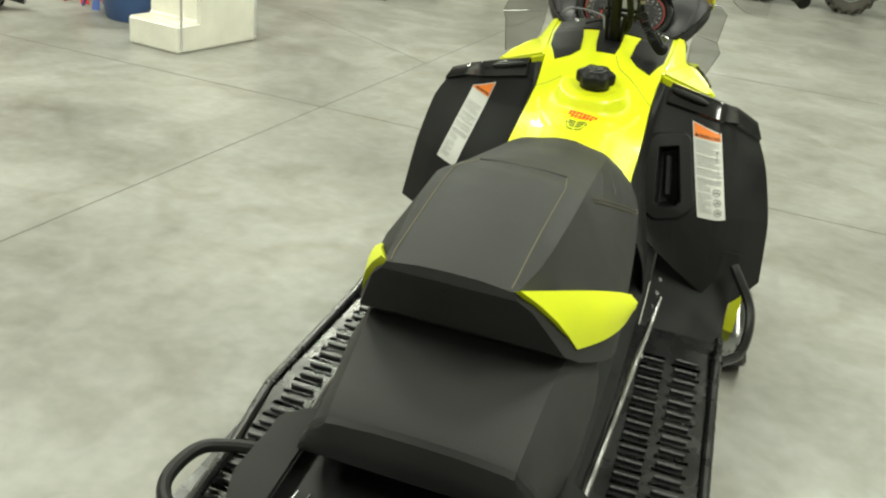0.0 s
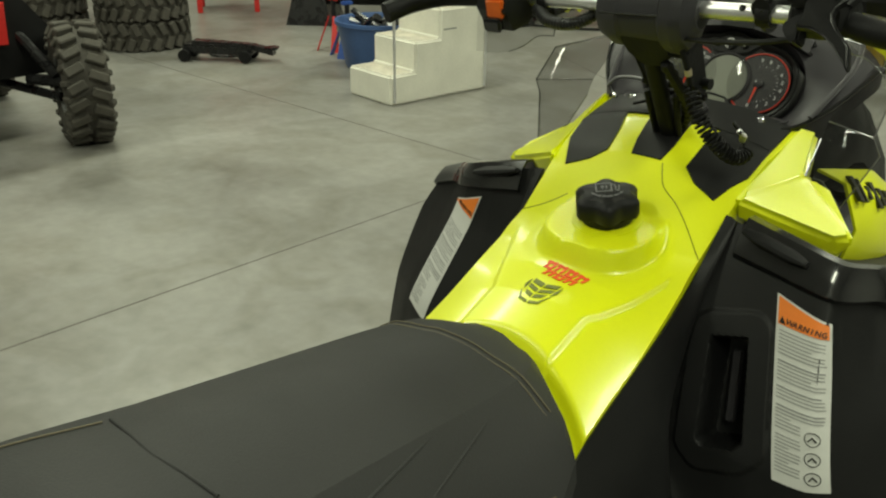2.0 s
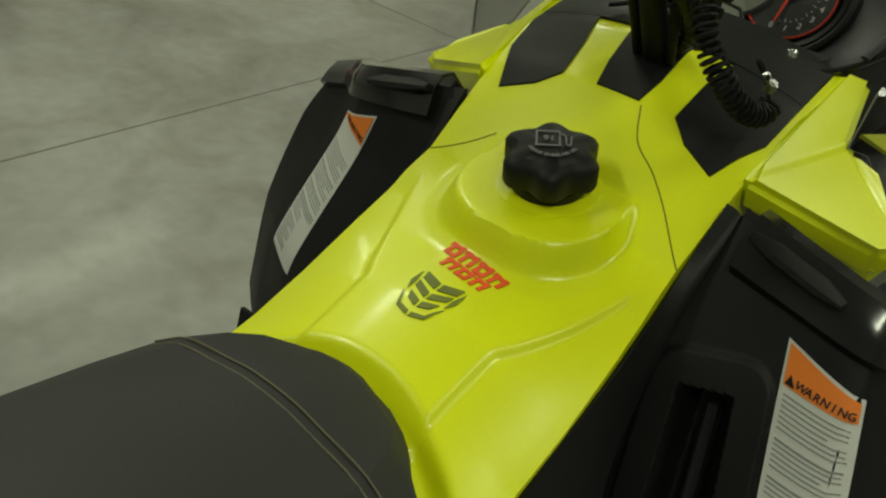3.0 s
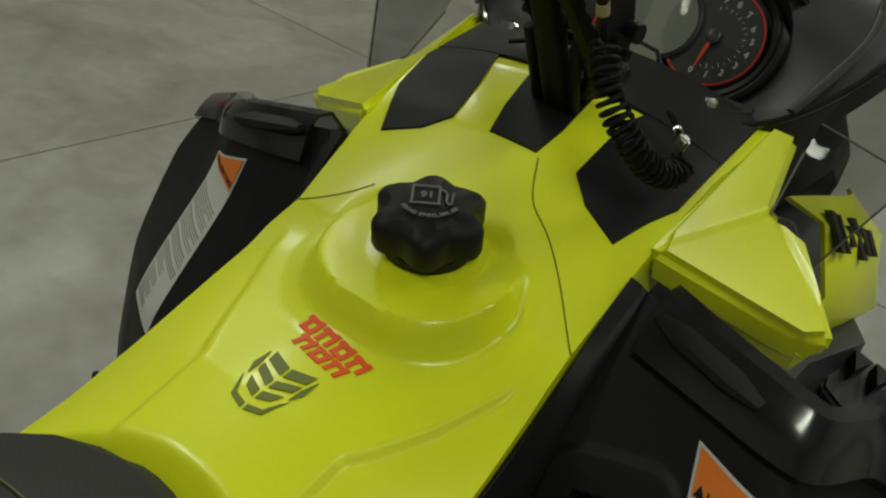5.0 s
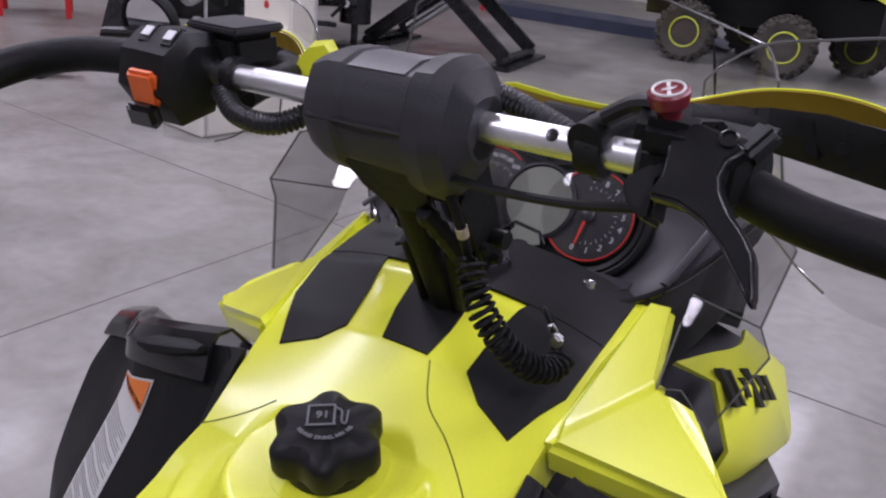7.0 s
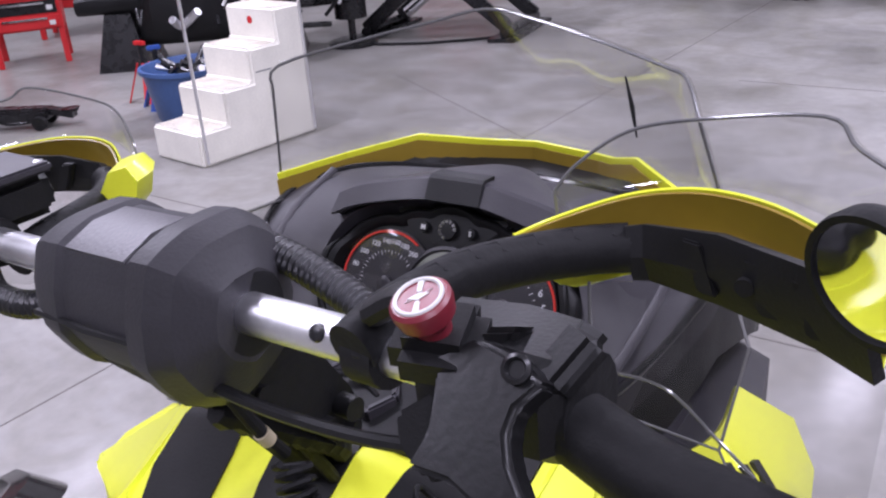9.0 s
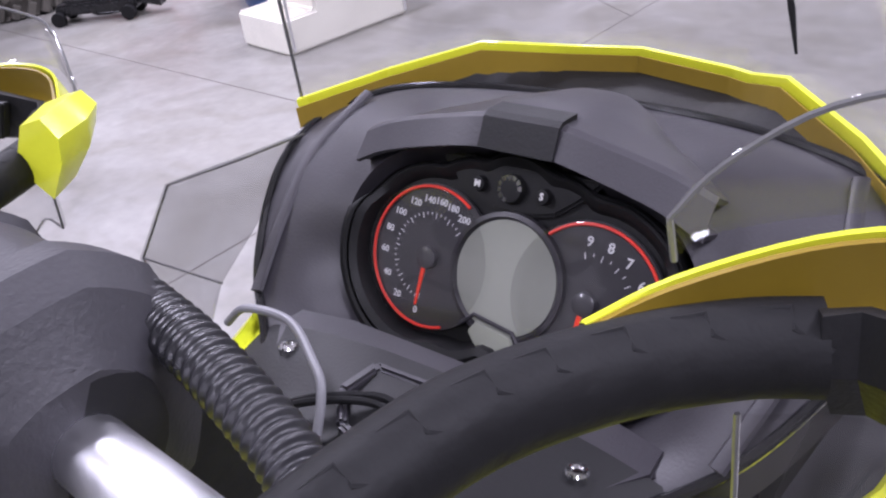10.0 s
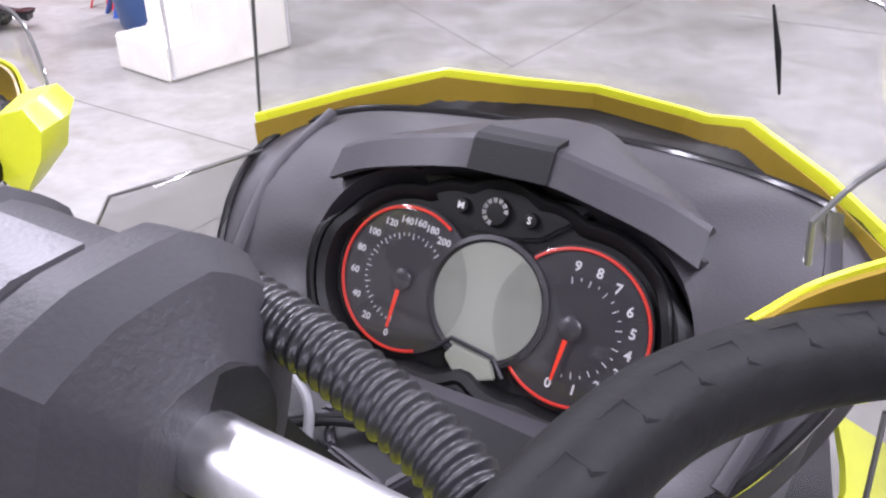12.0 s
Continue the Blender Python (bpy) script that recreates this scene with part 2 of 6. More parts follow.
def blend(xs, ys, x):
    return float(np.interp(x, xs, ys))


def smooth01(t):
    t = min(1.0, max(0.0, t))
    return t * t * (3 - 2 * t)


def drape(poly, height, lift, thick=0.004, cuts=3):
    """A thin plate with the outline poly (x, y), laid on the surface height(x, y)."""
    bm = bmesh.new()
    f = bm.faces.new([bm.verts.new((x, y, 0)) for x, y in poly])
    bmesh.ops.triangulate(bm, faces=[f])
    for _ in range(cuts):
        long = [e for e in bm.edges if e.calc_length() > 0.012]
        if not long:
            break
        bmesh.ops.subdivide_edges(bm, edges=long, cuts=1)
        bmesh.ops.triangulate(bm, faces=bm.faces[:])
    got = bmesh.ops.extrude_face_region(bm, geom=bm.faces[:])
    top = [g for g in got["geom"] if isinstance(g, bmesh.types.BMVert)]
    tops = set(top)
    for v in bm.verts:
        v.co.z = height(v.co.x, v.co.y) + (lift if v in tops else lift - thick)
    return bm


def words(name, text, size, m, material, parent, thick=0.0004, align="CENTER"):
    cu = bpy.data.curves.new(name, "FONT")
    cu.body, cu.size, cu.align_x, cu.align_y, cu.extrude, cu.resolution_u, cu.offset = text, size, align, "CENTER", thick, 2, size * 0.018
    ob = new("type", cu)
    me = bpy.data.meshes.new_from_object(ob)
    bpy.data.objects.remove(ob)
    me.transform(Matrix.Translation(-base_of(parent)) @ m)
    me.materials.clear()
    me.materials.append(material)
    out = new(name, me)
    out.parent = parent
    return out


def frame_of(o, u, v):
    """A matrix with x along u, y along v (made square) and its origin at o."""
    u = Vector(u).normalized()
    w = u.cross(Vector(v)).normalized()
    v = w.cross(u)
    m = Matrix((u, v, w)).transposed().to_4x4()
    m.translation = o
    return m


# ---- the hall ----
def slab(x0, x1, y0, y1, z0, z1):
    return box((x1 - x0, y1 - y0, z1 - z0), pose((x0 + x1) / 2, (y0 + y1) / 2, (z0 + z1) / 2), 0)


HALL = (-11.0, 9.0, -8.0, 14.0, 5.2)
solo("floor", slab(HALL[0], HALL[1], HALL[2], HALL[3], -0.2, 0.0), CONCRETE, "polished grey concrete shop floor with saw-cut joints", "floor", kind="structure", smooth=0)
solo("ceiling", slab(HALL[0], HALL[1], HALL[2], HALL[3], HALL[4], HALL[4] + 0.2), WALL, "pale painted hall ceiling", "ceiling", kind="structure", smooth=0)
solo("wall_west", slab(HALL[0] - 0.2, HALL[0], HALL[2], HALL[3], 0, HALL[4]), WALL, "pale painted hall wall", "wall", kind="structure", smooth=0)
solo("wall_east", slab(HALL[1], HALL[1] + 0.2, HALL[2], HALL[3], 0, HALL[4]), WALL, "pale painted hall wall", "wall", kind="structure", smooth=0)
solo("wall_south", slab(HALL[0], HALL[1], HALL[2] - 0.2, HALL[2], 0, HALL[4]), WALL, "pale painted hall wall", "wall", kind="structure", smooth=0)
solo("wall_north", slab(HALL[0], HALL[1], HALL[3], HALL[3] + 0.2, 0, HALL[4]), WALL, "pale painted hall wall", "wall", kind="structure", smooth=0)

TURN = -0.058


def joint(name, a, b, width=0.007):
    a, b = V(*a, 0), V(*b, 0)
    side = (b - a).normalized().cross(V(0, 0, 1)) * width / 2
    solo(name, prism([a - side, b - side, b + side, a + side], (0, 0, 0.0012)), JOINT, "dark saw-cut joint in the concrete floor", "floor joint", "floor joints", "structure", 0)


def along(offset, s):
    return (-math.sin(TURN) * offset + math.cos(TURN) * s, math.cos(TURN) * offset + math.sin(TURN) * s)


def across(offset, s):
    return (-math.cos(TURN) * offset - math.sin(TURN) * s, -math.sin(TURN) * offset + math.cos(TURN) * s)


joint("floor_joint", along(2.13, -10), along(2.13, 8))
joint("floor_joint", along(5.27, -1.3), along(5.27, 8))
joint("floor_joint", across(1.965, -7), across(1.965, 12))
joint("floor_joint", (-1.735, 3.77), (-3.35, 4.88), 0.006)

# ceiling lights: long strip fittings over the bays
LAMPS = [(-3.5, -3.0), (-3.5, 1.5), (-3.5, 6.0), (2.5, -3.0), (2.5, 1.5), (2.5, 6.0), (-8.0, 3.5), (-0.5, 10.5)]
strip = thing("ceiling_light", (0, 0, 0), "long white strip light under the hall ceiling", "ceiling light", "strip lights")
part("housing", box((0.28, 2.5, 0.08), pose(0, 0, 0.06), 0.01), WHITE, strip)
part("diffuser", box((0.22, 2.4, 0.03), pose(0, 0, 0.0), 0.008), glow("lit_diffuser", (1, 0.99, 0.95), 6), strip)
for i, (lx, ly) in enumerate(LAMPS):
    m = pose(lx, ly, HALL[4] - 0.12)
    if i:
        copy_thing(strip, m)
    lamp = bpy.data.lights.new("strip_lamp", "AREA")
    lamp.shape, lamp.size, lamp.size_y, lamp.energy, lamp.color = "RECTANGLE", 0.5, 2.4, LAMP_WATTS, (1.0, 0.97, 0.92)
    lo = new("strip_lamp", lamp)
    lo.matrix_world = pose(lx, ly, HALL[4] - 0.16)
strip.location = (LAMPS[0][0], LAMPS[0][1], HALL[4] - 0.12)

# ---- the snowmobile ----
# it stands nose up by LEAN; its parts are laid out level and tilted as a whole at the end
LEAN = radians(2.6)


def ground(y):
    """Height of the floor under the level layout."""
    return -(y + 0.4) * math.tan(LEAN)


sled = thing("snowmobile", (0, -0.4, 0), "neon yellow and black mountain snowmobile parked on the concrete floor", "snowmobile")

CY = [-0.46, -0.38, -0.30, -0.24, -0.17, -0.07, 0.0, 0.033, 0.1, 0.2]
CZ = [0.80, 0.822, 0.848, 0.866, 0.872, 0.892, 0.953, 0.982, 1.018, 1.03]
EZ = [0.755, 0.782, 0.805, 0.825, 0.855, 0.898, 0.943, 0.962, 0.99, 1.005]
CW = [0.158, 0.155, 0.150, 0.150, 0.148, 0.143, 0.148, 0.150, 0.155, 0.162]


def console_z(x, y):
    w = blend(CY, CW, y)
    s = abs(x) / w
    z = blend(CY, CZ, y) + (blend(CY, EZ, y) - blend(CY, CZ, y)) * min(s, 1) ** 2.2
    if s > 1:
        z -= (abs(x) - w) * 1.2
    # the raised collar round the filler cap: a round front, straight sides towards the dash
    dx, dy = abs(x) / blend([-0.07, -0.02, 0.035], [0.079, 0.067, 0.044], y), max(0.0, -0.068 - y) / 0.080
    d = ((dx ** 2.5 + dy ** 2.5) ** 0.4 - 1) * 0.077
    top = 0.914 + 0.12 * (y + 0.107)
    k = 1 - smooth01(d / 0.013) * 0.8 - 0.2 * smooth01(d / 0.03)
    if y < -0.1:
        # moulded creases beside the decal and a ledge round the nose of the seat
        z -= 0.0045 * smooth01((abs(x) - blend([-0.30, -0.235, -0.22, -0.18, -0.12], [0.068, 0.070, 0.080, 0.098, 0.121], y)) / 0.006) * smooth01((-0.1 - y) / 0.03)
        z -= 0.018 * smooth01((-0.298 - 2.6 * x * x - y) / 0.020)
    if top > z:
        z += (top - z) * k
    return z


rows = []
for i in range(190):
    y = -0.46 + 0.66 * i / 189
    w = blend(CY, CW, y)
    rows.append([(w * t, y, console_z(w * t, y)) for t in (-1.0, *(0.5 * (j - 55) / 55 + 0.5 * math.sin(math.pi / 2 * (j - 55) / 55) for j in range(1, 110)), 1.0)])
rows = [[(r[0][0] * 1.01, r[0][1], r[0][2] - 0.05)] + r + [(r[-1][0] * 1.01, r[-1][1], r[-1][2] - 0.05)] for r in rows]
console = part("console", sheet(rows, 0.004, (0, 0, -1)), YELLOW, sled, "glossy neon yellow tank console")


def seam(name, pts, parent, r=0.0007, material=GAP, lift=0.0001):
    pts = resample(spline([(x, y, 0) for x, y in pts], 6), 0.006)
    return part(name, tube([(p.x, p.y, console_z(p.x, p.y) + lift) for p in pts], r, 6), material, parent)


seam("seam", [(0.143, -0.072), (0.105, -0.035), (0.075, -0.012), (0.045, 0.005), (0.027, 0.033)], console)
seam("seam", [(-0.143, -0.072), (-0.11, -0.05), (-0.085, -0.03)], console)

# black inset panels of the console
INS = [(0.121, 0.006), (0.085, 0.018), (0.064, 0.033), (0.068, 0.075), (0.080, 0.125), (0.098, 0.155), (0.140, 0.165), (0.150, 0.185), (0.150, 0.10), (0.146, 0.057)]
for side in (1, -1):
    part("inset_panel", drape([(x * side, y) for x, y in INS], console_z, 0.0025), BLACK, sled, "matt black inset panel of the console")
part("tongue_panel", drape([(0.024, 0.033), (-0.024, 0.033), (-0.030, 0.06), (-0.036, 0.15), (0.036, 0.15), (0.030, 0.06)], console_z, 0.002), BLACK, sled, "black centre strip under the steering post")

# filler cap
CAP = pose(0.001, -0.070, 0.918, 8, 0, 0)
cap = part("filler_cap", join(lathe([(0.001, 0), (0.036, 0), (0.037, 0.012), (0.001, 0.012)], CAP, 40), lathe([(0.001, 0.010), (0.034, 0.010), (0.0415, 0.014), (0.0435, 0.019), (0.0435, 0.036), (0.041, 0.040), (0.034, 0.0450), (0.001, 0.0465)], CAP @ pose(0, 0, 0, 0, 0, 4), 96, 0.105, 6)), BLACK, sled, "black lobed fuel filler cap with pale printing")
part("cap_neck", lathe([(0.05, -0.002), (0.05, 0.002), (0.036, 0.003), (0.036, -0.002)], CAP, 40), YELLOW, sled)
CT = CAP @ pose(0, 0, 0.0472, 0, 0, 35)
words("print", "91", 0.011, CT @ pose(-0.003, 0.008, 0), CAPINK, cap)
part("print", join(box((0.022, 0.0016, 0.0006), CT @ pose(-0.004, 0.0195, 0), 0), box((0.024, 0.0018, 0.0006), CT @ pose(-0.004, -0.003, 0), 0), box((0.0018, 0.023, 0.0006), CT @ pose(-0.0145, 0.008, 0), 0), box((0.0018, 0.023, 0.0006), CT @ pose(0.0065, 0.008, 0), 0), tube(spline([CT @ V(0.007, 0.016, 0), CT @ V(0.012, 0.012, 0), CT @ V(0.0125, 0.0, 0), CT @ V(0.016, -0.002, 0), CT @ V(0.0175, 0.012, 0)], 5), 0.0009, 6)), CAPINK, cap)
ARC = "MELANGE ETHANOL MAX 10%"
for i, ch in enumerate(ARC):
    a = radians(-148 + 116 * i / (len(ARC) - 1))
    if ch != " ":
        words("print", ch, 0.0052, CT @ pose(0.0235 * math.cos(a), 0.004 + 0.0225 * math.sin(a), 0) @ pose(0, 0, 0, 0, 0, math.degrees(a) + 90), CAPINK, cap, 0.0004)

# decal on the console: a red slanted word mark as bars and an olive mask shape
DX, DY = -0.006, -0.226


def decal(name, shapes, material, label, lift):
    for s in shapes:
        part(name, drape([(DX + x, DY + y) for x, y in s], console_z, lift, 0.0008, 2), material, console, label)


def bar(x, y, w, h, k=0.35):
    return [(x, y), (x + w, y - 0.15 * w), (x + w + k * h, y + h - 0.15 * w), (x + k * h, y + h)]


red = []
for r, (x0, n) in enumerate(((-0.030, 4), (-0.022, 3))):
    for i in range(n):
        x, y = x0 + i * 0.0180, 0.053 - r * 0.0155 - i * 0.0022
        red += [bar(x, y, 0.0042, 0.0125), bar(x + 0.0012, y + 0.0090, 0.0135, 0.0035), bar(x + 0.0100, y - 0.0008, 0.0042, 0.0125)]
        if i % 2 == r % 2:
            red.append(bar(x, y, 0.0135, 0.0035))
decal("decal_bar", red, REDINK, "red slanted bars of a word mark", 0.0014)
half = [[(0.0015, -0.030), (0.015, -0.026), (0.0225, -0.008), (0.0195, -0.012), (0.0135, -0.0225), (0.0015, -0.0255)], [(0.0205, -0.006), (0.0255, 0.004), (0.0245, 0.020), (0.021, 0.006)], [(0.0015, -0.019), (0.012, -0.015), (0.016, -0.006), (0.0015, -0.012)], [(0.0015, -0.007), (0.0175, 0.001), (0.019, 0.009), (0.0015, 0.001)], [(0.0015, 0.007), (0.019, 0.013), (0.0205, 0.0225), (0.0015, 0.0165)]]
mask = half + [[(-x, y) for x, y in s][::-1] for s in half]
decal("decal_patch", mask, OLIVE, "olive angular patch of a mark", 0.0014)

# seat: front cushion and lower rear pad
def seat_ring(y, zt, wt, ws, zs, wb, zb, nose=0.0):
    out = []
    for x, z in ((-wb, zb), (-wb * 0.985, zb + (zs - zb) * 0.35), (-(wb + ws) / 2 * 1.01, zb + (zs - zb) * 0.72), (-ws, zs), (-(ws + wt) / 2 * 1.02, zs + (zt - zs) * 0.72), (-wt, zt - 0.002), (-wt * 0.5, zt + 0.003), (0, zt + 0.004), (wt * 0.5, zt + 0.003), (wt, zt - 0.002), ((ws + wt) / 2 * 1.02, zs + (zt - zs) * 0.72), (ws, zs), ((wb + ws) / 2 * 1.01, zb + (zs - zb) * 0.72), (wb * 0.985, zb + (zs - zb) * 0.35), (wb, zb)):
        out.append(V(x, y - nose * (x / wb) ** 2, z))
    return out


CUSHION = [(-0.328, 0.850, 0.03, 0.07, 0.843, 0.085, 0.822, 0.02), (-0.34, 0.862, 0.04, 0.10, 0.847, 0.12, 0.805, 0.04), (-0.368, 0.873, 0.045, 0.125, 0.842, 0.16, 0.785, 0.03), (-0.405, 0.881, 0.05, 0.138, 0.842, 0.178, 0.77, 0.01), (-0.46, 0.892, 0.052, 0.148, 0.845, 0.192, 0.748, 0), (-0.60, 0.919, 0.058, 0.152, 0.868, 0.208, 0.71, 0), (-0.75, 0.947, 0.07, 0.152, 0.893, 0.219, 0.685, 0), (-0.86, 0.970, 0.088, 0.148, 0.915, 0.222, 0.68, 0), (-0.895, 0.976, 0.093, 0.147, 0.918, 0.219, 0.69, 0), (-0.97, 0.972, 0.092, 0.143, 0.914, 0.206, 0.725, 0), (-1.05, 0.962, 0.090, 0.134, 0.898, 0.182, 0.765, 0), (-1.10, 0.955, 0.089, 0.122, 0.884, 0.163, 0.80, 0), (-1.17, 0.943, 0.088, 0.104, 0.916, 0.118, 0.90, 0), (-1.188, 0.937, 0.086, 0.094, 0.929, 0.098, 0.923, 0)]
seat = part("seat", loft([seat_ring(*r) for r in CUSHION]), VINYL, sled, "charcoal vinyl seat with tan stitching", 17)
REAR = [(-0.93, 0.785, 0.14, 0.165, 0.775, 0.21, 0.62, 0), (-1.06, 0.770, 0.143, 0.170, 0.755, 0.208, 0.60, 0), (-1.12, 0.752, 0.137, 0.163, 0.735, 0.200, 0.585, 0), (-1.20, 0.722, 0.133, 0.156, 0.704, 0.190, 0.600, 0), (-1.240, 0.703, 0.130, 0.152, 0.686, 0.185, 0.628, 0), (-1.249, 0.692, 0.128, 0.150, 0.67, 0.182, 0.635, 0)]
part("rear_pad", loft([seat_ring(*r) for r in REAR]), VINYL, sled, "charcoal vinyl rear seat pad", 28)
part("pad_border", loft([seat_ring(*r) for r in ((-1.246, 0.696, 0.129, 0.151, 0.680, 0.184, 0.634, 0), (-1.256, 0.690, 0.130, 0.152, 0.674, 0.184, 0.634, 0), (-1.266, 0.668, 0.129, 0.150, 0.659, 0.182, 0.635, 0), (-1.270, 0.652, 0.125, 0.146, 0.648, 0.176, 0.636, 0))]), BLACK, sled, "black moulded rear edge of the seat pad", 28)
# recessed storage flap under the hump
part("storage_flap", loft([[V(-0.087, -1.180, 0.925), V(0.087, -1.180, 0.925), V(0.152, -1.085, 0.803), V(0.15, -1.06, 0.76), V(-0.15, -1.06, 0.76), V(-0.152, -1.085, 0.803)], [V(-0.08, -1.13, 0.905), V(0.08, -1.13, 0.905), V(0.13, -1.04, 0.81), V(0.12, -1.02, 0.76), V(-0.12, -1.02, 0.76), V(-0.13, -1.04, 0.81)]]), BLACK, sled, "black zipped storage flap under the seat hump")
part("flap_seam", tube([(-0.096, -1.171, 0.909), (0.096, -1.171, 0.909)], 0.003, 6), VINYL, sled)
part("flap_tag", box((0.006, 0.004, 0.022), pose(-0.012, -1.163, 0.893, 40, 0, 0), 0.001), VINYL, sled)
# yellow side wedges of the seat
for side in (1, -1):
    A, B, C = (V(0.090, -1.187, 0.935), V(0.224, -0.785, 0.745), V(0.157, -1.066, 0.797)) if side > 0 else (V(0.090, -1.186, 0.934), V(0.180, -0.95, 0.82), V(0.140, -1.10, 0.825))
    pts = []
    for i in range(13):
        t = i / 12
        k_ = 1.0 if side > 0 else 0.25
        a = A.lerp(B, t) + V(0.016, 0.0, 0.012) * math.sin(math.pi * t) * k_
        c = C.lerp(B, t) + V(0.014, 0.0, -0.010) * math.sin(math.pi * t) * k_ + V(0.008, 0, 0.002) * (1 - t)
        pts.append([a.lerp(c, k / 4) + V(0.008, 0, 0.004) * math.sin(math.pi * k / 4) for k in range(5)])
    rws = [[(p.x * side, p.y, p.z) for p in r] for r in pts]
    part("seat_wedge", sheet(rws, 0.012 * -side), YELLOW_MATT, seat, "neon yellow vinyl wedge")


def seat_at(y, k):
    ys = [c[0] for c in CUSHION]
    ps = [seat_ring(*c)[k] for c in CUSHION]
    return V(*(float(np.interp(-y, [-q for q in ys], [p[a] for p in ps])) for a in range(3)))


for k in (5, 9):
    part("stitching", tube([seat_at(-0.80 - 0.385 * i / 20, k) + V(0, 0, 0.001) for i in range(21)], 0.0009, 6), STITCH, seat)


def seat_between(y, k, lift):
    a, b = seat_at(y, int(k)), seat_at(y, min(int(k) + 1, 14))
    return a.lerp(b, k - int(k)) + V(lift, 0, lift)


for dk in (0.0, 0.16):
    part("stitching", tube(spline([seat_between(y, k - dk, 0.0008) for y, k in ((-0.80, 10.45), (-0.70, 11.05), (-0.60, 11.7), (-0.52, 12.45), (-0.47, 12.9))], 6), 0.0009, 6), STITCH, seat)
for y0, k0, y1, k1 in ((-0.75, 10.7, -0.52, 9.9), (-0.67, 11.2, -0.47, 10.2)):
    part("crease", tube(spline([seat_between(y0 + (y1 - y0) * t, k0 + (k1 - k0) * t, -0.0010) for t in (0, 0.25, 0.5, 0.75, 1)], 5), lambda t: 0.0006 + 0.0016 * math.sin(math.pi * t), 8), VINYL, seat)
part("crease", tube([seat_at(-0.80, k) + V(0, 0.004 * abs(k - 7), -0.0009) for k in range(5, 10)], 0.0018, 8), VINYL, seat)
ring = [seat_ring(*CUSHION[3])[k] for k in range(3, 12)]
for dy in (0.0, -0.009):
    part("stitching", tube(spline([p + V(0, dy, 0.0012) for p in ring], 4), 0.0008, 6), STITCH, seat)

# side panels
PAN = [[(0.150, -0.012, 0.943), (0.235, -0.03, 0.93), (0.31, -0.035, 0.915), (0.343, 0.03, 0.892), (0.40, 0.045, 0.86)],
       [(0.146, -0.095, 0.83), (0.235, -0.09, 0.825), (0.322, -0.095, 0.82), (0.37, -0.03, 0.81), (0.445, 0.005, 0.775)],
       [(0.155, -0.16, 0.69), (0.25, -0.165, 0.685), (0.35, -0.16, 0.685), (0.42, -0.10, 0.67), (0.482, -0.035, 0.65)],
       [(0.20, -0.20, 0.61), (0.28, -0.205, 0.555), (0.36, -0.195, 0.50), (0.43, -0.15, 0.46), (0.497, -0.07, 0.50)]]
# the other side stands steeper and has no slot
PAN_LEFT = [[(0.150, -0.012, 0.943), (0.235, -0.02, 0.925), (0.30, -0.01, 0.905), (0.343, 0.03, 0.885), (0.40, 0.045, 0.86)],
            [(0.146, -0.06, 0.83), (0.235, -0.05, 0.825), (0.30, -0.035, 0.82), (0.365, 0.0, 0.81), (0.440, 0.025, 0.790)],
            [(0.155, -0.13, 0.69), (0.25, -0.12, 0.685), (0.33, -0.10, 0.68), (0.40, -0.065, 0.675), (0.464, -0.02, 0.67)],
            [(0.20, -0.15, 0.60), (0.27, -0.14, 0.57), (0.34, -0.125, 0.54), (0.42, -0.09, 0.51), (0.488, -0.04, 0.51)]]
HOLE = [(0.185, 0.812), (0.232, 0.822), (0.266, 0.705), (0.255, 0.693), (0.216, 0.683), (0.205, 0.69)]


def inside(x, z, poly):
    hit = False
    for (x1, z1), (x2, z2) in zip(poly, poly[1:] + poly[:1]):
        if (z1 > z) != (z2 > z) and x < (x2 - x1) * (z - z1) / (z2 - z1) + x1:
            hit = not hit
    return hit


def panel_point(u, v, net=PAN):
    def cr(p, t):
        t = min(max(t, 0), len(p) - 1.0)
        i = min(int(t), len(p) - 2)
        f = t - i
        g = lambda k: Vector(p[min(max(k, 0), len(p) - 1)])
        lin = g(i).lerp(g(i + 1), f)
        a, b, c, d = g(i - 1), g(i), g(i + 1), g(i + 2)
        cu = 0.5 * (2 * b + (c - a) * f + (2 * a - 5 * b + 4 * c - d) * f * f + (3 * b - a - 3 * c + d) * f ** 3)
        return lin.lerp(cu, 0.6)
    return cr([cr(r, u) for r in net], v)


def panel_on(x, z, lift, net=PAN):
    """The point of the panel's face at (x, z), moved out along its normal."""
    u, v = 2.0, 1.0
    for _ in range(25):
        p = panel_point(u, v, net)
        a, b = panel_point(min(u + 0.01, 4), v, net) - panel_point(max(u - 0.01, 0), v, net), panel_point(u, min(v + 0.01, 3), net) - panel_point(u, max(v - 0.01, 0), net)
        ex, ez = x - p.x, z - p.z
        det = (a.x * b.z - b.x * a.z) or 1e-9
        u += 0.02 * (ex * b.z - b.x * ez) / det
        v += 0.02 * (a.x * ez - a.z * ex) / det
        u, v = min(max(u, 0), 4), min(max(v, 0), 3)
    n = a.cross(b).normalized()
    if n.y > 0:
        n = -n
    return panel_point(u, v, net) + n * lift


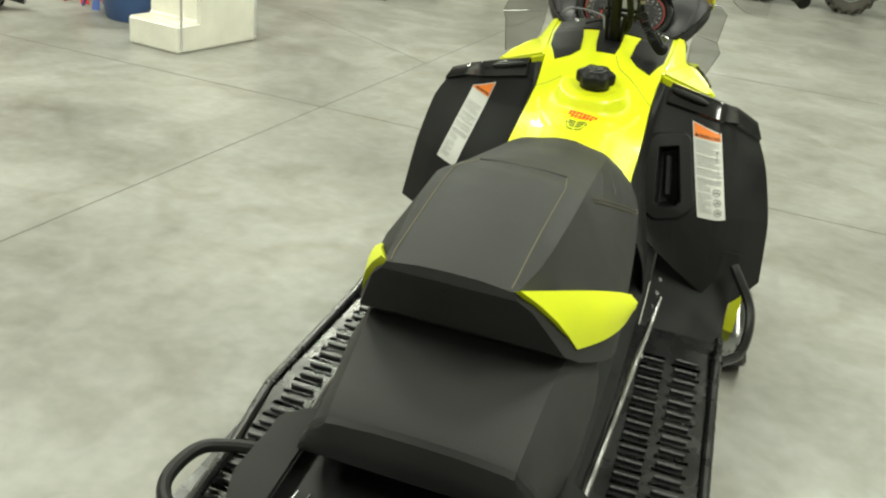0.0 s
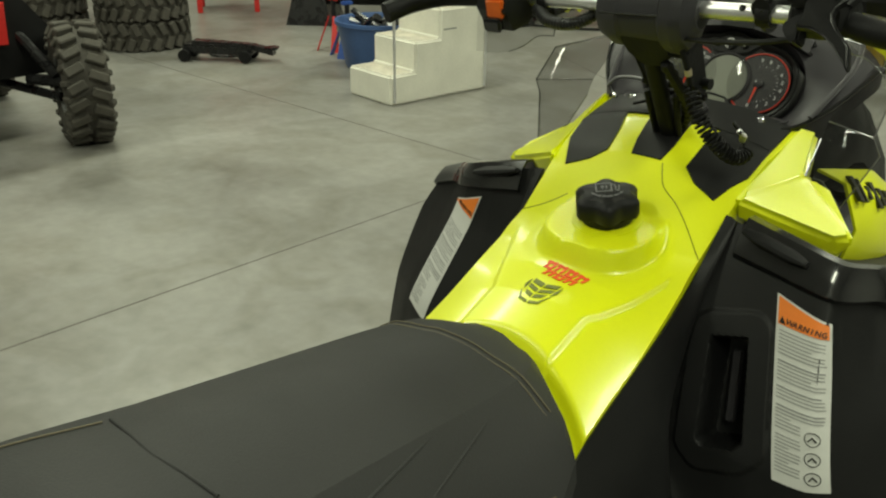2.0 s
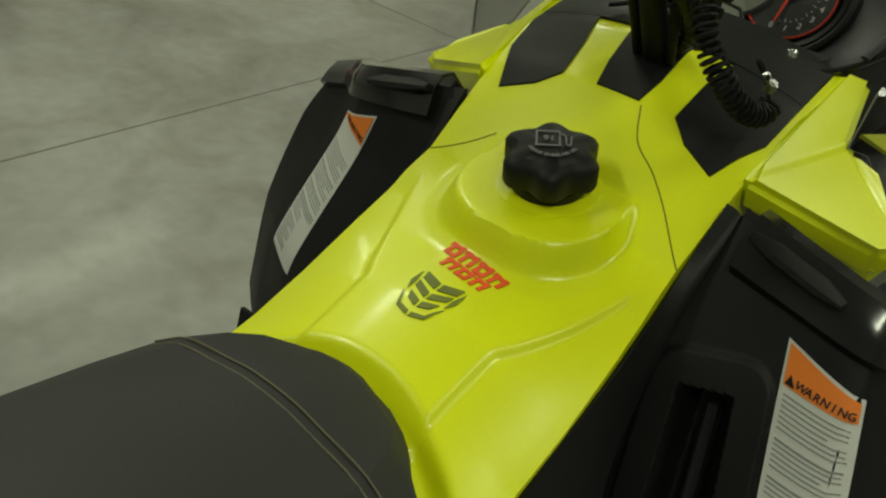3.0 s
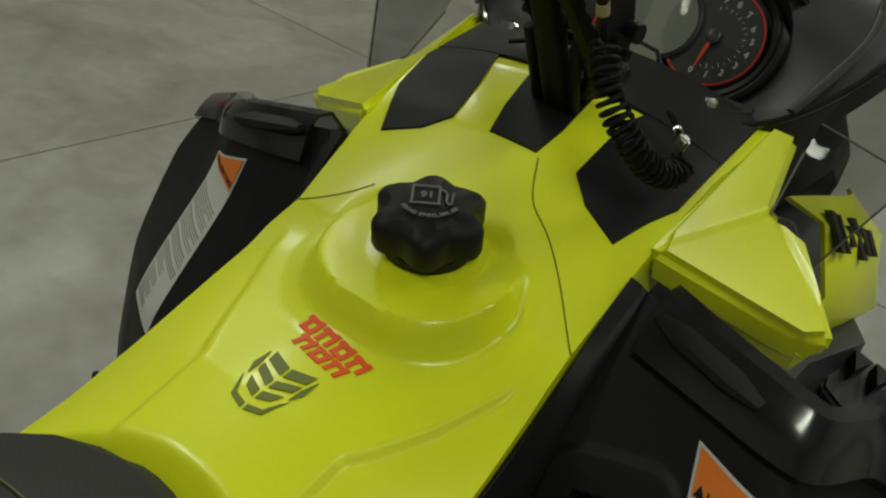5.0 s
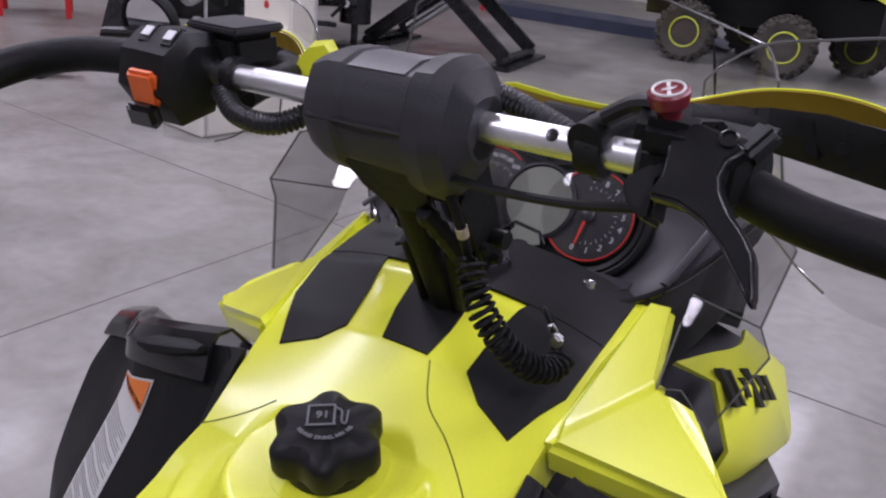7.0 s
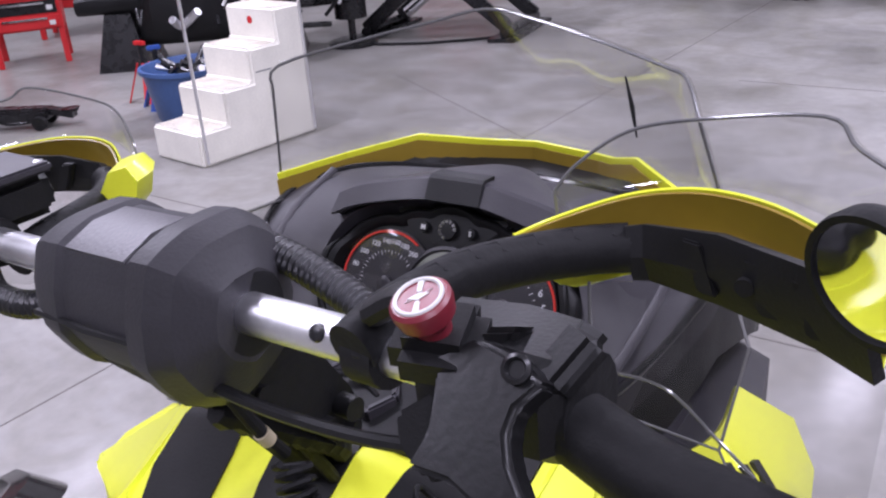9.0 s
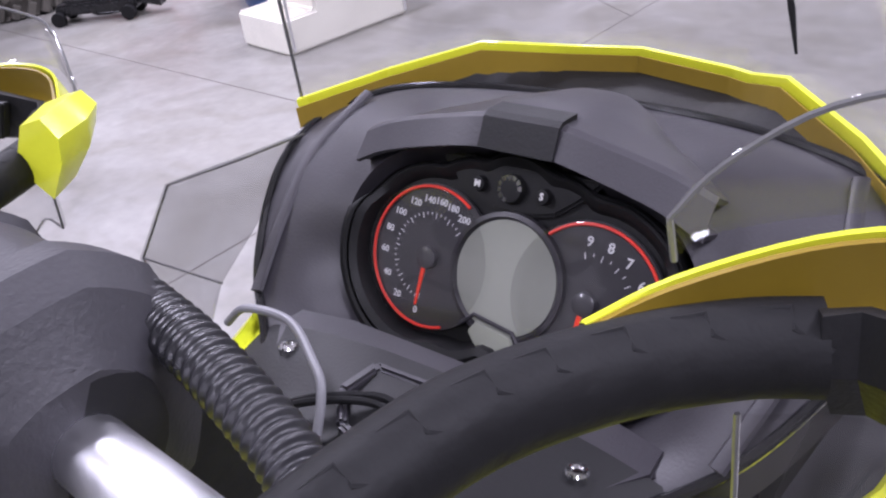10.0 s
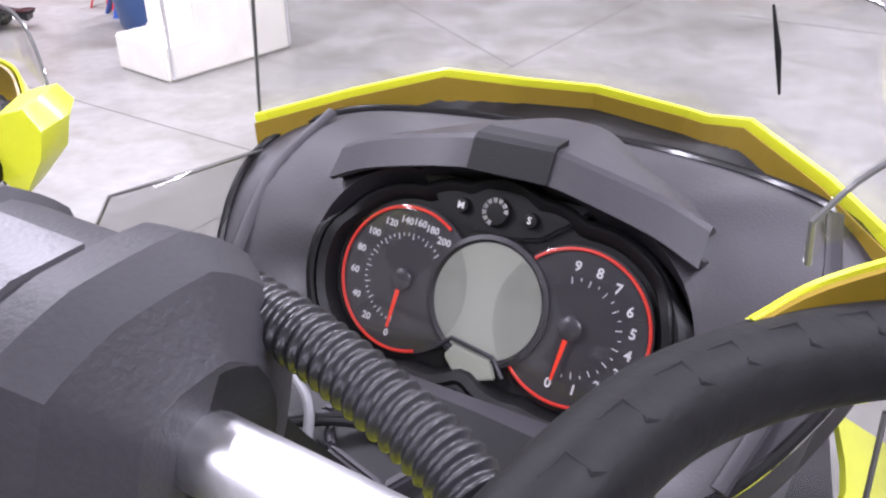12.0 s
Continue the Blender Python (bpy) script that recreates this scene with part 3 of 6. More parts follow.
def hole_depth(x, z):
    d = min(math.hypot(x - (x1 + (x2 - x1) * t), z - (z1 + (z2 - z1) * t)) for (x1, z1), (x2, z2) in zip(HOLE, HOLE[1:] + HOLE[:1]) for t in (min(1, max(0, ((x - x1) * (x2 - x1) + (z - z1) * (z2 - z1)) / ((x2 - x1) ** 2 + (z2 - z1) ** 2))),))
    if inside(x, z, HOLE):
        return -0.085 + 1.085 * smooth01(d / 0.009)
    return -0.085 * smooth01((0.031 - d) / 0.005)


def side_panel(side):
    net = PAN if side > 0 else PAN_LEFT
    us = sorted({4 * j / 56 for j in range(57)} | {0.25 + 1.2 * j / 70 for j in range(71)})
    rws = []
    for i in range(161):
        r = []
        for u in us:
            p = panel_point(u, 3 * i / 160, net)
            if side > 0 and 0.16 < p.x < 0.30 and 0.62 < p.z < 0.88:
                p = p + V(0, 0.05, -0.018) * hole_depth(p.x, p.z)
            r.append((p.x * side, p.y, p.z))
        rws.append(r)
    ob = part("side_panel", sheet(rws, -0.006 * side), BLACK, sled, "matt black moulded side panel")
    if side > 0:
        part("slot_web", box((0.016, 0.006, 0.10), pose(0.222, -0.092, 0.742, -27, -12, 0), 0.003), GREY, ob)
    # warning label
    TL, TR, BL, BR = V(0.248, -0.063, 0.879), V(0.316, -0.068, 0.875), V(0.311, -0.166, 0.680), V(0.376, -0.142, 0.677)
    if side < 0:
        TL, TR, BL, BR = V(0.256, -0.03, 0.875), V(0.322, -0.01, 0.850), V(0.322, -0.078, 0.652), V(0.382, -0.04, 0.662)

    def at(a, b, lift):
        p = TL.lerp(TR, a).lerp(BL.lerp(BR, a), b)
        p = panel_on(p.x, p.z, lift - 0.0025, net)
        return V(p.x * side, p.y, p.z)
    def strip(a0, a1, b0, b1, lift, n=6):
        """A thin piece of print that follows the panel; rows of print lean with the label's slanted top."""
        return sheet([[at(a0 + (a1 - a0) * i / n, row(b, a0 + (a1 - a0) * i / n), lift) for i in range(n + 1)] for b in (b0, (b0 + b1) / 2, b1)], -0.0003 * side)

    def row(b, a):
        return b if side > 0 else b + 0.17 * (1 - a) * (1 - b)
    lab = part("warning_label", sheet([[at(i / 8, (0.07 * i / 8 if side > 0 else 0) * (1 - j / 16) + j / 16, 0.0035) for i in range(9)] for j in range(17)], -0.0006 * side), WHITE, ob, "white and orange warning label")
    if side > 0:
        top_row = [at(0.04 + 0.92 * i / 8, 0.012 + 0.07 * i / 8, 0.0045) for i in range(9)]
        low_row = [at(0.04 + 0.92 * i / 8, 0.158, 0.0045) for i in range(9)]
    else:
        top_row = [at(0.04 + 0.92 * i / 8, 0.012, 0.0045) for i in range(9)]
        low_row = [at(0.04 + 0.92 * i / 8, 0.02 + 0.17 * (1 - (0.04 + 0.92 * i / 8)), 0.0045) for i in range(9)]
    part("orange_field", sheet([[p.lerp(q, k / 3) for p, q in zip(top_row, low_row)] for k in range(4)], -0.0003 * side), ORANGE, lab)
    for k, ch in enumerate("WARNING"):
        a_ = 0.27 + 0.105 * k
        if side < 0:
            a_ = 1 - a_
        b_ = 0.134 if side > 0 else row(0.0, a_) - 0.008
        d_ = 0.04 * side
        uu, vv = at(a_ + d_, b_ if side > 0 else row(0.0, a_ + d_) - 0.008, 0) - at(a_ - d_, b_ if side > 0 else row(0.0, a_ - d_) - 0.008, 0), at(a_, b_ - 0.05, 0) - at(a_, b_ + 0.05, 0)
        words("warning_letter", ch, 0.0098 if side > 0 else 0.0085, frame_of(at(a_, b_, 0.0052), uu, vv), BLACKINK, lab, 0.0002)
    if side > 0:
        part("warning_mark", prism([at(0.06, 0.152, 0.0050), at(0.19, 0.152, 0.0050), at(0.125, 0.112, 0.0050)], V(0, 0, 0.0003)), BLACKINK, lab)
    rng = random.Random(5)
    for k in range(40):
        b_ = 0.185 + k * 0.0195
        if k in (7, 14, 19, 27) or b_ > 0.94:
            continue
        e_ = 0.93 if b_ < 0.62 else 0.55
        e_ -= 0.25 * rng.random() if k % 4 == 3 else 0.03 * rng.random()
        h_ = 0.0085 if k in (8, 15, 20, 21) else 0.0055
        part("print_bar", strip(0.07 if side > 0 else 1 - e_, e_ if side > 0 else 0.93, b_, b_ + h_, 0.0043), INK, lab)
    if side > 0:
        for a_, b_ in ((0.74, 0.70), (0.74, 0.81), (0.74, 0.92)):
            part("pictogram", join(tube([at(a_ + 0.12 * math.cos(q), b_ + 0.037 * math.sin(q), 0.0046) for q in (2 * math.pi * i / 20 for i in range(21))], 0.0006, 5), tube([at(a_ - 0.06, b_ + 0.012, 0.0045), at(a_, b_ - 0.012, 0.0045), at(a_ + 0.06, b_ + 0.012, 0.0045)], 0.0011, 5)), BLACKINK, lab)
    # latch strap and gloss rim along the top edge
    top = [panel_point(4 * j / 30, 0, net) for j in range(31)]
    rws = []
    for v in (0.36, 0.34, 0.2, 0.06):
        r = []
        for j in range(3, 31):
            p, q, w = panel_point(4 * j / 30, v, net), panel_point(min(4 * j / 30 + 0.05, 4), v, net), panel_point(4 * j / 30, v + 0.05, net)
            p0 = panel_point(4 * j / 30 - 0.05, v, net)
            n = (q - p0).cross(w - p).normalized()
            n = -n if n.y > 0 else n
            p = p + n * (0.0055 if v < 0.35 else 0.0005)
            r.append((p.x * side, p.y, p.z))
        rws.append(r)
    rws += [[(p.x * side, p.y + dy, p.z + dz) for p in top[3:]] for dy, dz in ((0.004, 0.008), (0.02, 0.006), (0.05, -0.03))]
    part("gloss_rim", sheet(rws, 0.004 * -side), GLOSS, ob, "glossy black rim")
    a, b = panel_point(0.45, 0.03, net), panel_point(1.5, 0.05, net)
    part("rubber_latch", tube([V(side * p.x, p.y - 0.014, p.z + 0.004) for p in (a, a.lerp(b, 0.25), a.lerp(b, 0.75), b)], lambda t: 0.013 if 0 < t < 1 else 0.006, 10, flat=0.6), RUBBER, ob, "black rubber latch")
    return ob


side_panel(1)
side_panel(-1)
# knee panels between console and side panels
for side in (1, -1):
    up = spline([(0.150, -0.012, 0.943), (0.146, -0.08, 0.885), (0.150, -0.17, 0.845), (0.150, -0.27, 0.805), (0.155, -0.37, 0.775), (0.175, -0.47, 0.745)], 6)
    lo = spline([(0.153, -0.02, 0.93), (0.151, -0.095, 0.83), (0.16, -0.165, 0.69), (0.2, -0.21, 0.61), (0.222, -0.27, 0.57), (0.23, -0.42, 0.575)] if side > 0 else [(0.153, -0.02, 0.93), (0.151, -0.065, 0.83), (0.16, -0.125, 0.69), (0.205, -0.155, 0.61), (0.222, -0.24, 0.57), (0.23, -0.42, 0.575)], 6)
    rws = [[V(p.x * side, p.y, p.z) for p in (a.lerp(b, k / 8) + V(0.012, 0, 0.004) * math.sin(math.pi * k / 8) for k in range(9))] for a, b in zip(up, lo)]
    part("knee_panel", sheet(rws, 0.003), BLACK, sled, "matt black knee panel")

# dark body under the panels
part("belly", loft([[V(-w, y, z1 - 0.02), V(-w * 0.55, y, z1), V(w * 0.55, y, z1), V(w, y, z1 - 0.02), V(w, y, 0.42), V(w * 0.7, y, 0.26), V(-w * 0.7, y, 0.26), V(-w, y, 0.42)] for y, w, z1 in ((-0.10, 0.14, 0.72), (0.0, 0.22, 0.80), (0.06, 0.26, 0.83), (0.2, 0.27, 0.83), (0.35, 0.30, 0.79), (0.5, 0.22, 0.78), (0.9, 0.16, 0.66), (1.15, 0.10, 0.5))]), GREY, sled, "dark grey lower fairing")
vent = part("vent_box", prism([(0.27, 0.36, 0.735), (0.362, 0.335, 0.735), (0.366, 0.25, 0.735), (0.325, 0.225, 0.735), (0.285, 0.26, 0.735)], (0, 0, 0.02), 0.004), GREY, sled, "dark grey louvred vent box")
for k in range(3):
    part("louvre", prism([(0.292 + 0.024 * k, 0.325 - 0.008 * k, 0.757), (0.312 + 0.024 * k, 0.315 - 0.008 * k, 0.757), (0.302 + 0.024 * k, 0.285 - 0.008 * k, 0.757)], (0.004, 0.0, 0.016)), BLACK, vent)

# shoulder wings beside the console
for side in (1, -1):
    top = [V(0.148, 0.008, 0.962), V(0.159, 0.195, 1.02), V(0.181, 0.222, 1.008), V(0.198, 0.14, 0.968), V(0.232, 0.155, 0.948), V(0.290, 0.090, 0.913), V(0.266, 0.076, 0.907)]
    bm = bmesh.new()
    vs = [bm.verts.new((p.x * side, p.y, p.z)) for p in top]
    lo = [bm.verts.new((p.x * side, p.y + dy, p.z - d)) for p, d, dy in zip(top, (0.035, 0.04, 0.05, 0.06, 0.08, 0.02, 0.035), (0.01, 0, 0, 0, 0, 0, 0.012))]
    for f in ((0, 1, 2, 3), (0, 3, 5, 6), (3, 4, 5)):
        bm.faces.new([vs[i] for i in f])
        bm.faces.new([lo[i] for i in f][::-1])
    order = [0, 1, 2, 3, 4, 5, 6]
    for a, b in zip(order, order[1:] + order[:1]):
        bm.faces.new((vs[a], vs[b], lo[b], lo[a]))
    bmesh.ops.recalc_face_normals(bm, faces=bm.faces)
    bmesh.ops.bevel(bm, geom=bm.edges[:], offset=0.0065, segments=4, affect="EDGES", clamp_overlap=True)
    part("shoulder_wing", bm, YELLOW, sled, "neon yellow pointed shoulder fairing", 40)
    # hood flank with a dark mark
    rws = [[(side * x, y, z) for x, y, z in r] for r in ([(0.190, 0.21, 0.950), (0.206, 0.29, 0.930), (0.220, 0.36, 0.912), (0.20, 0.5, 0.86)], [(0.222, 0.245, 0.925), (0.247, 0.32, 0.890), (0.258, 0.41, 0.850), (0.25, 0.55, 0.80)], [(0.250, 0.24, 0.86), (0.272, 0.31, 0.822), (0.283, 0.47, 0.748), (0.27, 0.6, 0.70)], [(0.235, 0.25, 0.80), (0.255, 0.31, 0.78), (0.262, 0.47, 0.715), (0.25, 0.6, 0.67)])]
    rws = [spline([V(*p) for p in r], 3) for r in rws]
    flank = part("hood_flank", sheet(rws, 0.005 * side), YELLOW, sled, "neon yellow hood side panel", 50)
    rng = random.Random(11)
    for i in range(6):
        y = 0.258 + 0.0215 * i
        w, h = ((0.013, 0.032), (0.006, 0.030), (0.010, 0.016), (0.012, 0.034), (0.012, 0.022), (0.012, 0.022))[i]
        t = (y - 0.245) / 0.165
        c = V(0.229 + 0.036 * t, y - 0.001, 0.924 - 0.072 * t)
        pts = [c + V(dx, dy, dz) for dx, dy, dz in ((-h * 0.4, 0.0, h * 0.5), (-h * 0.4 + w * 0.2, w, h * 0.5 - w * 0.4), (h * 0.4 + w * 0.2, w - 0.004, -h * 0.55 - w * 0.4), (h * 0.4, -0.004, -h * 0.55))]
        part("flank_mark", prism([V(side * p.x, p.y, p.z) for p in pts], (0.006 * side, -0.001, 0.003)), BLACKINK, flank, "dark slanted stroke of a mark")
part("hood", loft([[V(-w, y, z - 0.09), V(-w * 0.7, y, z), V(0, y, z + 0.02), V(w * 0.7, y, z), V(w, y, z - 0.09), V(w, y, z - 0.14), V(-w, y, z - 0.14)] for y, w, z in ((0.30, 0.16, 1.02), (0.45, 0.18, 1.03), (0.55, 0.17, 1.0), (0.8, 0.15, 0.88), (1.1, 0.10, 0.70))]), BLACK, sled, "black hood")

# running boards, tunnel, toe holds
for side in (1, -1):
    brd = bmesh.new()
    slots = []
    for r in range(24):
        y = -0.42 - r * 0.042
        slots += [(0.262, 0.316, y, 0.012), (0.33, 0.395, y - 0.018, 0.012)]
    xs = sorted({0.235, 0.262, 0.316, 0.33, 0.395, 0.42})
    ysl = sorted({-1.46, -0.30, *[y for s in slots for y in (s[2], s[2] - s[3])]})
    for zz in (0.43, 0.418):
        for x0, x1 in zip(xs, xs[1:]):
            for y0, y1 in zip(ysl, ysl[1:]):
                cx, cy = (x0 + x1) / 2, (y0 + y1) / 2
                if any(s[0] < cx < s[1] and s[2] - s[3] < cy < s[2] for s in slots):
                    continue
                brd.faces.new([brd.verts.new((side * x, y, zz + 0.02 * max(0, -0.45 - y) * 0)) for x, y in ((x0, y0), (x1, y0), (x1, y1), (x0, y1))])
    board = part("running_board", brd, DARKSTEEL, sled, "black slotted running board", 0)
    tooth = part("tread_tooth", box((0.05, 0.006, 0.010), pose(side * 0.362, -0.428, 0.434), 0.002, 1), TOOTH, board, "worn bright traction tooth")
    for i in range(1, 44):
        o = new("tread_tooth", tooth.data)
        o.parent = board
        o.location = (side * (-0.073 if i % 2 else 0.0), -0.021 * i, 0)
    part("edge_rail", tube([(side * x, y, z) for x, y, z in ((0.425, -0.32, 0.45), (0.425, -0.5, 0.435), (0.43, -0.9, 0.43), (0.40, -1.08, 0.43), (0.33, -1.42, 0.50), (0.30, -1.5, 0.56))], 0.011, 10), DARKSTEEL, board, "rounded black edge rail")
    part("foot_rest", sheet([[(side * x, y, z) for x in (0.24, 0.32, 0.43 if side > 0 else 0.36)] for y, z in ((-0.30, 0.43), (-0.22, 0.46), (-0.17, 0.53), (-0.15, 0.60))], 0.006), BLACK, board, "black toe well")
    if side > 0:
        part("toe_hold", tube(spline([(side * 0.43, -0.40, 0.44), (side * (0.475 if side > 0 else 0.44), -0.34, 0.45), (side * (0.475 if side > 0 else 0.44), -0.27, 0.52), (side * 0.42, -0.2, 0.59)], 6), 0.012, 10), GLOSS, board, "glossy black toe loop")
    part("tunnel_rail", tube([(side * 0.272, -0.42, 0.575), (side * 0.236, -1.07, 0.575), (side * 0.205, -1.6, 0.55)], 0.006, 8), CHROME, sled, "bright aluminium tunnel rail")
    for i in range(6):
        part("rivet", lathe([(0.008, 0), (0.007, 0.003), (0.003, 0.005)], pose(side * 0.262, -0.30 - 0.07 * i, 0.56, 0, 60 * side, 0), 10), CHROME, sled)
    # ski, leg and spring
    sx = side * 0.53
    part("ski", sheet([[(sx + k * 0.045 * w, y, ground(y) - 0.028 + z + 0.012 * k * k) for k in (-1, -0.6, 0, 0.6, 1)] for y, z, w in ((0.32, 0.075, 0.8), (0.36, 0.05, 1), (0.6, 0.04, 1), (1.0, 0.04, 0.9), (1.2, 0.06, 0.8), (1.35, 0.12, 0.6))], 0.012, (0, 0, 1)), GLOSS, sled, "black plastic ski")
    part("ski_loop", tube(spline([(sx, 0.95, -0.02), (sx, 1.15, 0.11), (sx, 1.33, 0.10), (sx, 1.36, 0.03)], 8), 0.010, 8), BLACK, sled, "black ski handle")
    part("ski_spindle", loft([[V(sx - side * 0.02 + dx, y + dy, z) for dx, dy in ((-0.018, -0.03), (0.018, -0.03), (0.02, 0.03), (-0.02, 0.03))] for y, z in ((0.62, -0.02), (0.60, 0.2), (0.58, 0.34), (0.57, 0.38))]), YELLOW, sled, "yellow ski spindle", 40)
    part("spindle_bolt", tube([(sx - side * 0.035, 0.575, 0.22), (sx + side * 0.01, 0.565, 0.22)], 0.012, 10), CHROME, sled)
    part("spindle_cap", tube([(sx - side * 0.03, 0.58, 0.36), (sx - side * 0.045, 0.60, 0.52)], 0.016, 10), BLACK, sled)
    for yy in (0.5, 0.72):
        part("suspension_arm", tube([(side * 0.12, yy, 0.45), (sx - 0.04 * side, 0.59, 0.28)], 0.014, 8), DARKSTEEL, sled, "black suspension arm")
    a, b = V(side * 0.14, 0.62, 0.55), V(sx - side * 0.16, 0.6, 0.33)
    coil = []
    for i in range(121):
        t = i / 120
        d = (b - a).normalized()
        s1 = d.cross(V(0, 1, 0)).normalized()
        s2 = d.cross(s1)
        coil.append(a.lerp(b, t) + 0.03 * (math.cos(t * 2 * math.pi * 8) * s1 + math.sin(t * 2 * math.pi * 8) * s2))
    part("shock_spring", tube(coil, 0.005, 6), DARKSTEEL, sled, "black shock spring")

part("tunnel", loft([[V(-w, y, 0.40), V(-w, y, z - 0.02), V(-w + 0.02, y, z), V(w - 0.02, y, z), V(w, y, z - 0.02), V(w, y, 0.40), V(w - 0.012, y, 0.40), V(w - 0.012, y, z - 0.03), V(-w + 0.012, y, z - 0.03), V(-w + 0.012, y, 0.40)] for y, w, z in ((-0.1, 0.235, 0.60), (-1.0, 0.235, 0.575), (-1.75, 0.22, 0.53))]), BLACK, sled, "black coated aluminium tunnel")
for x in (-0.175, -0.155, -0.06, 0.06, 0.155, 0.175):
    part("heat_exchanger_rib", box((0.007, 0.62, 0.010), pose(x, -1.38, 0.560, -3.4, 0, 0), 0.003), DARKSTEEL if abs(x) < 0.1 else ALU, sled)
lug = []
for i in range(30):
    y = -1.7 + i * 0.06
    lug.append(box((0.40, 0.014, 0.05), pose(0, y, 0.025 + ground(y)), 0.004, 1))
trk = part("track", loft([[V(-0.2, y, z), V(0.2, y, z), V(0.2, y, z + 0.012), V(-0.2, y, z + 0.012)] for y, z in ((0.05, 0.34), (-0.1, 0.1), (-0.2, 0.05 + ground(-0.2)), (-1.7, 0.05 + ground(-1.7)), (-1.85, 0.18), (-1.9, 0.3), (-1.85, 0.42))]), RUBBER, sled, "black rubber track")
tagged(part("lug_rows", join(*lug), RUBBER, trk), kind="stuff")
# grab handles at the tail
for side in (1, -1):
    part("grab_handle", tube(spline([(side * 0.235, -1.22, 0.57), (side * 0.31, -1.245, 0.575), (side * 0.35, -1.275, 0.575), (side * 0.356, -1.345, 0.57), (side * 0.315, -1.39, 0.565), (side * 0.235, -1.38, 0.56)], 6), 0.011, 10), BLACK, sled, "black plastic grab handle")
    part("tail_plate", prism([(side * x, y, z) for x, y, z in ((0.20, -1.10, 0.585), (0.265, -1.16, 0.585), (0.27, -1.30, 0.575), (0.235, -1.40, 0.565), (0.19, -1.45, 0.56))], (0, 0, 0.012), 0.004), BLACK, sled, "black tail plate")
part("snow_flap", sheet([[(x, y, z) for x in (-0.2, 0, 0.2)] for y, z in ((-1.74, 0.6), (-1.86, 0.5), (-1.92, 0.3))], 0.006), RUBBER, sled, "black rubber snow flap")

# ---- dash, gauges, screen ----
GU, GV, GN = V(1, 0, 0), V(0, 0.469, 0.883), V(0, -0.883, 0.469)
GO = V(0.0, 0.2835, 1.0615)


def gp(x, v, n=0.0):
    return GO + GU * x + GV * v + GN * n


def gm(x, v, n=0.0, turn=0.0):
    return frame_of(gp(x, v, n), GU, GV) @ pose(0, 0, 0, 0, 0, turn)


HL, HR, RR = (-0.0590, -0.0165), (0.0600, -0.0158), 0.0475
CD = (0.003, -0.0150)


def outline(scale, n=96, grow=0.0):
    """Outline of the twin-dial cluster: two discs, a bridge between them and a raised middle."""
    out = []
    for i in range(n):
        a = 2 * math.pi * i / n
        dx, dv = math.cos(a), math.sin(a)
        best = 0
        for (cx, cv), r in ((HL, 0.056), (HR, 0.056), (CD, 0.046), ((0.0, 0.022), 0.034), ((-0.03, 0.012), 0.036), ((0.03, 0.012), 0.036), ((-0.03, -0.03), 0.04), ((0.03, -0.03), 0.04)):
            r += grow
            ox, ov = cx * 1.0, cv + 0.012
            b = dx * ox + dv * ov
            disc = b * b - (ox * ox + ov * ov - r * r)
            if disc >= 0:
                best = max(best, b + math.sqrt(disc))
        out.append((dx * best * scale, dv * best * scale - 0.012))
    return out


def low_top(v, n):
    """The rim of the cluster sinks under the brow along its top."""
    return n - 0.011 * smooth01((v - 0.004) / 0.02) * (n > 0)


cluster = part("instrument_panel", loft([[gp(x, v, low_top(v, n)) for x, v in outline(1.0, grow=g)] for g, n in ((0.008, -0.02), (0.008, 0.010), (0.005, 0.013), (0.0, 0.010), (-0.003, -0.006))]), BLACK, sled, "dark instrument cluster with two round dials")


def bezel_ring(g):
    return [(a[0] + (b[0] - a[0]) * k, a[1] + (b[1] - a[1]) * k) for a, b in zip(outline(1.0, 96, 0.0075), outline(1.0, 96, g)) for k in (1 - smooth01((a[1] - 0.0) / 0.02),)]


part("bezel", loft([[gp(x, v, low_top(v, n)) for x, v in bezel_ring(g)] for g, n in ((0.0076, 0.0125), (0.010, 0.0135), (0.014, 0.0125), (0.0165, 0.009), (0.017, -0.01))], True, False), BLACK, cluster, "black bezel round the dials")


def arc(c, r, a0, a1, n=40, w=0.0):
    return [gp(c[0] + r * math.cos(radians(a0 + (a1 - a0) * i / n)), c[1] + r * math.sin(radians(a0 + (a1 - a0) * i / n)), w) for i in range(n + 1)]


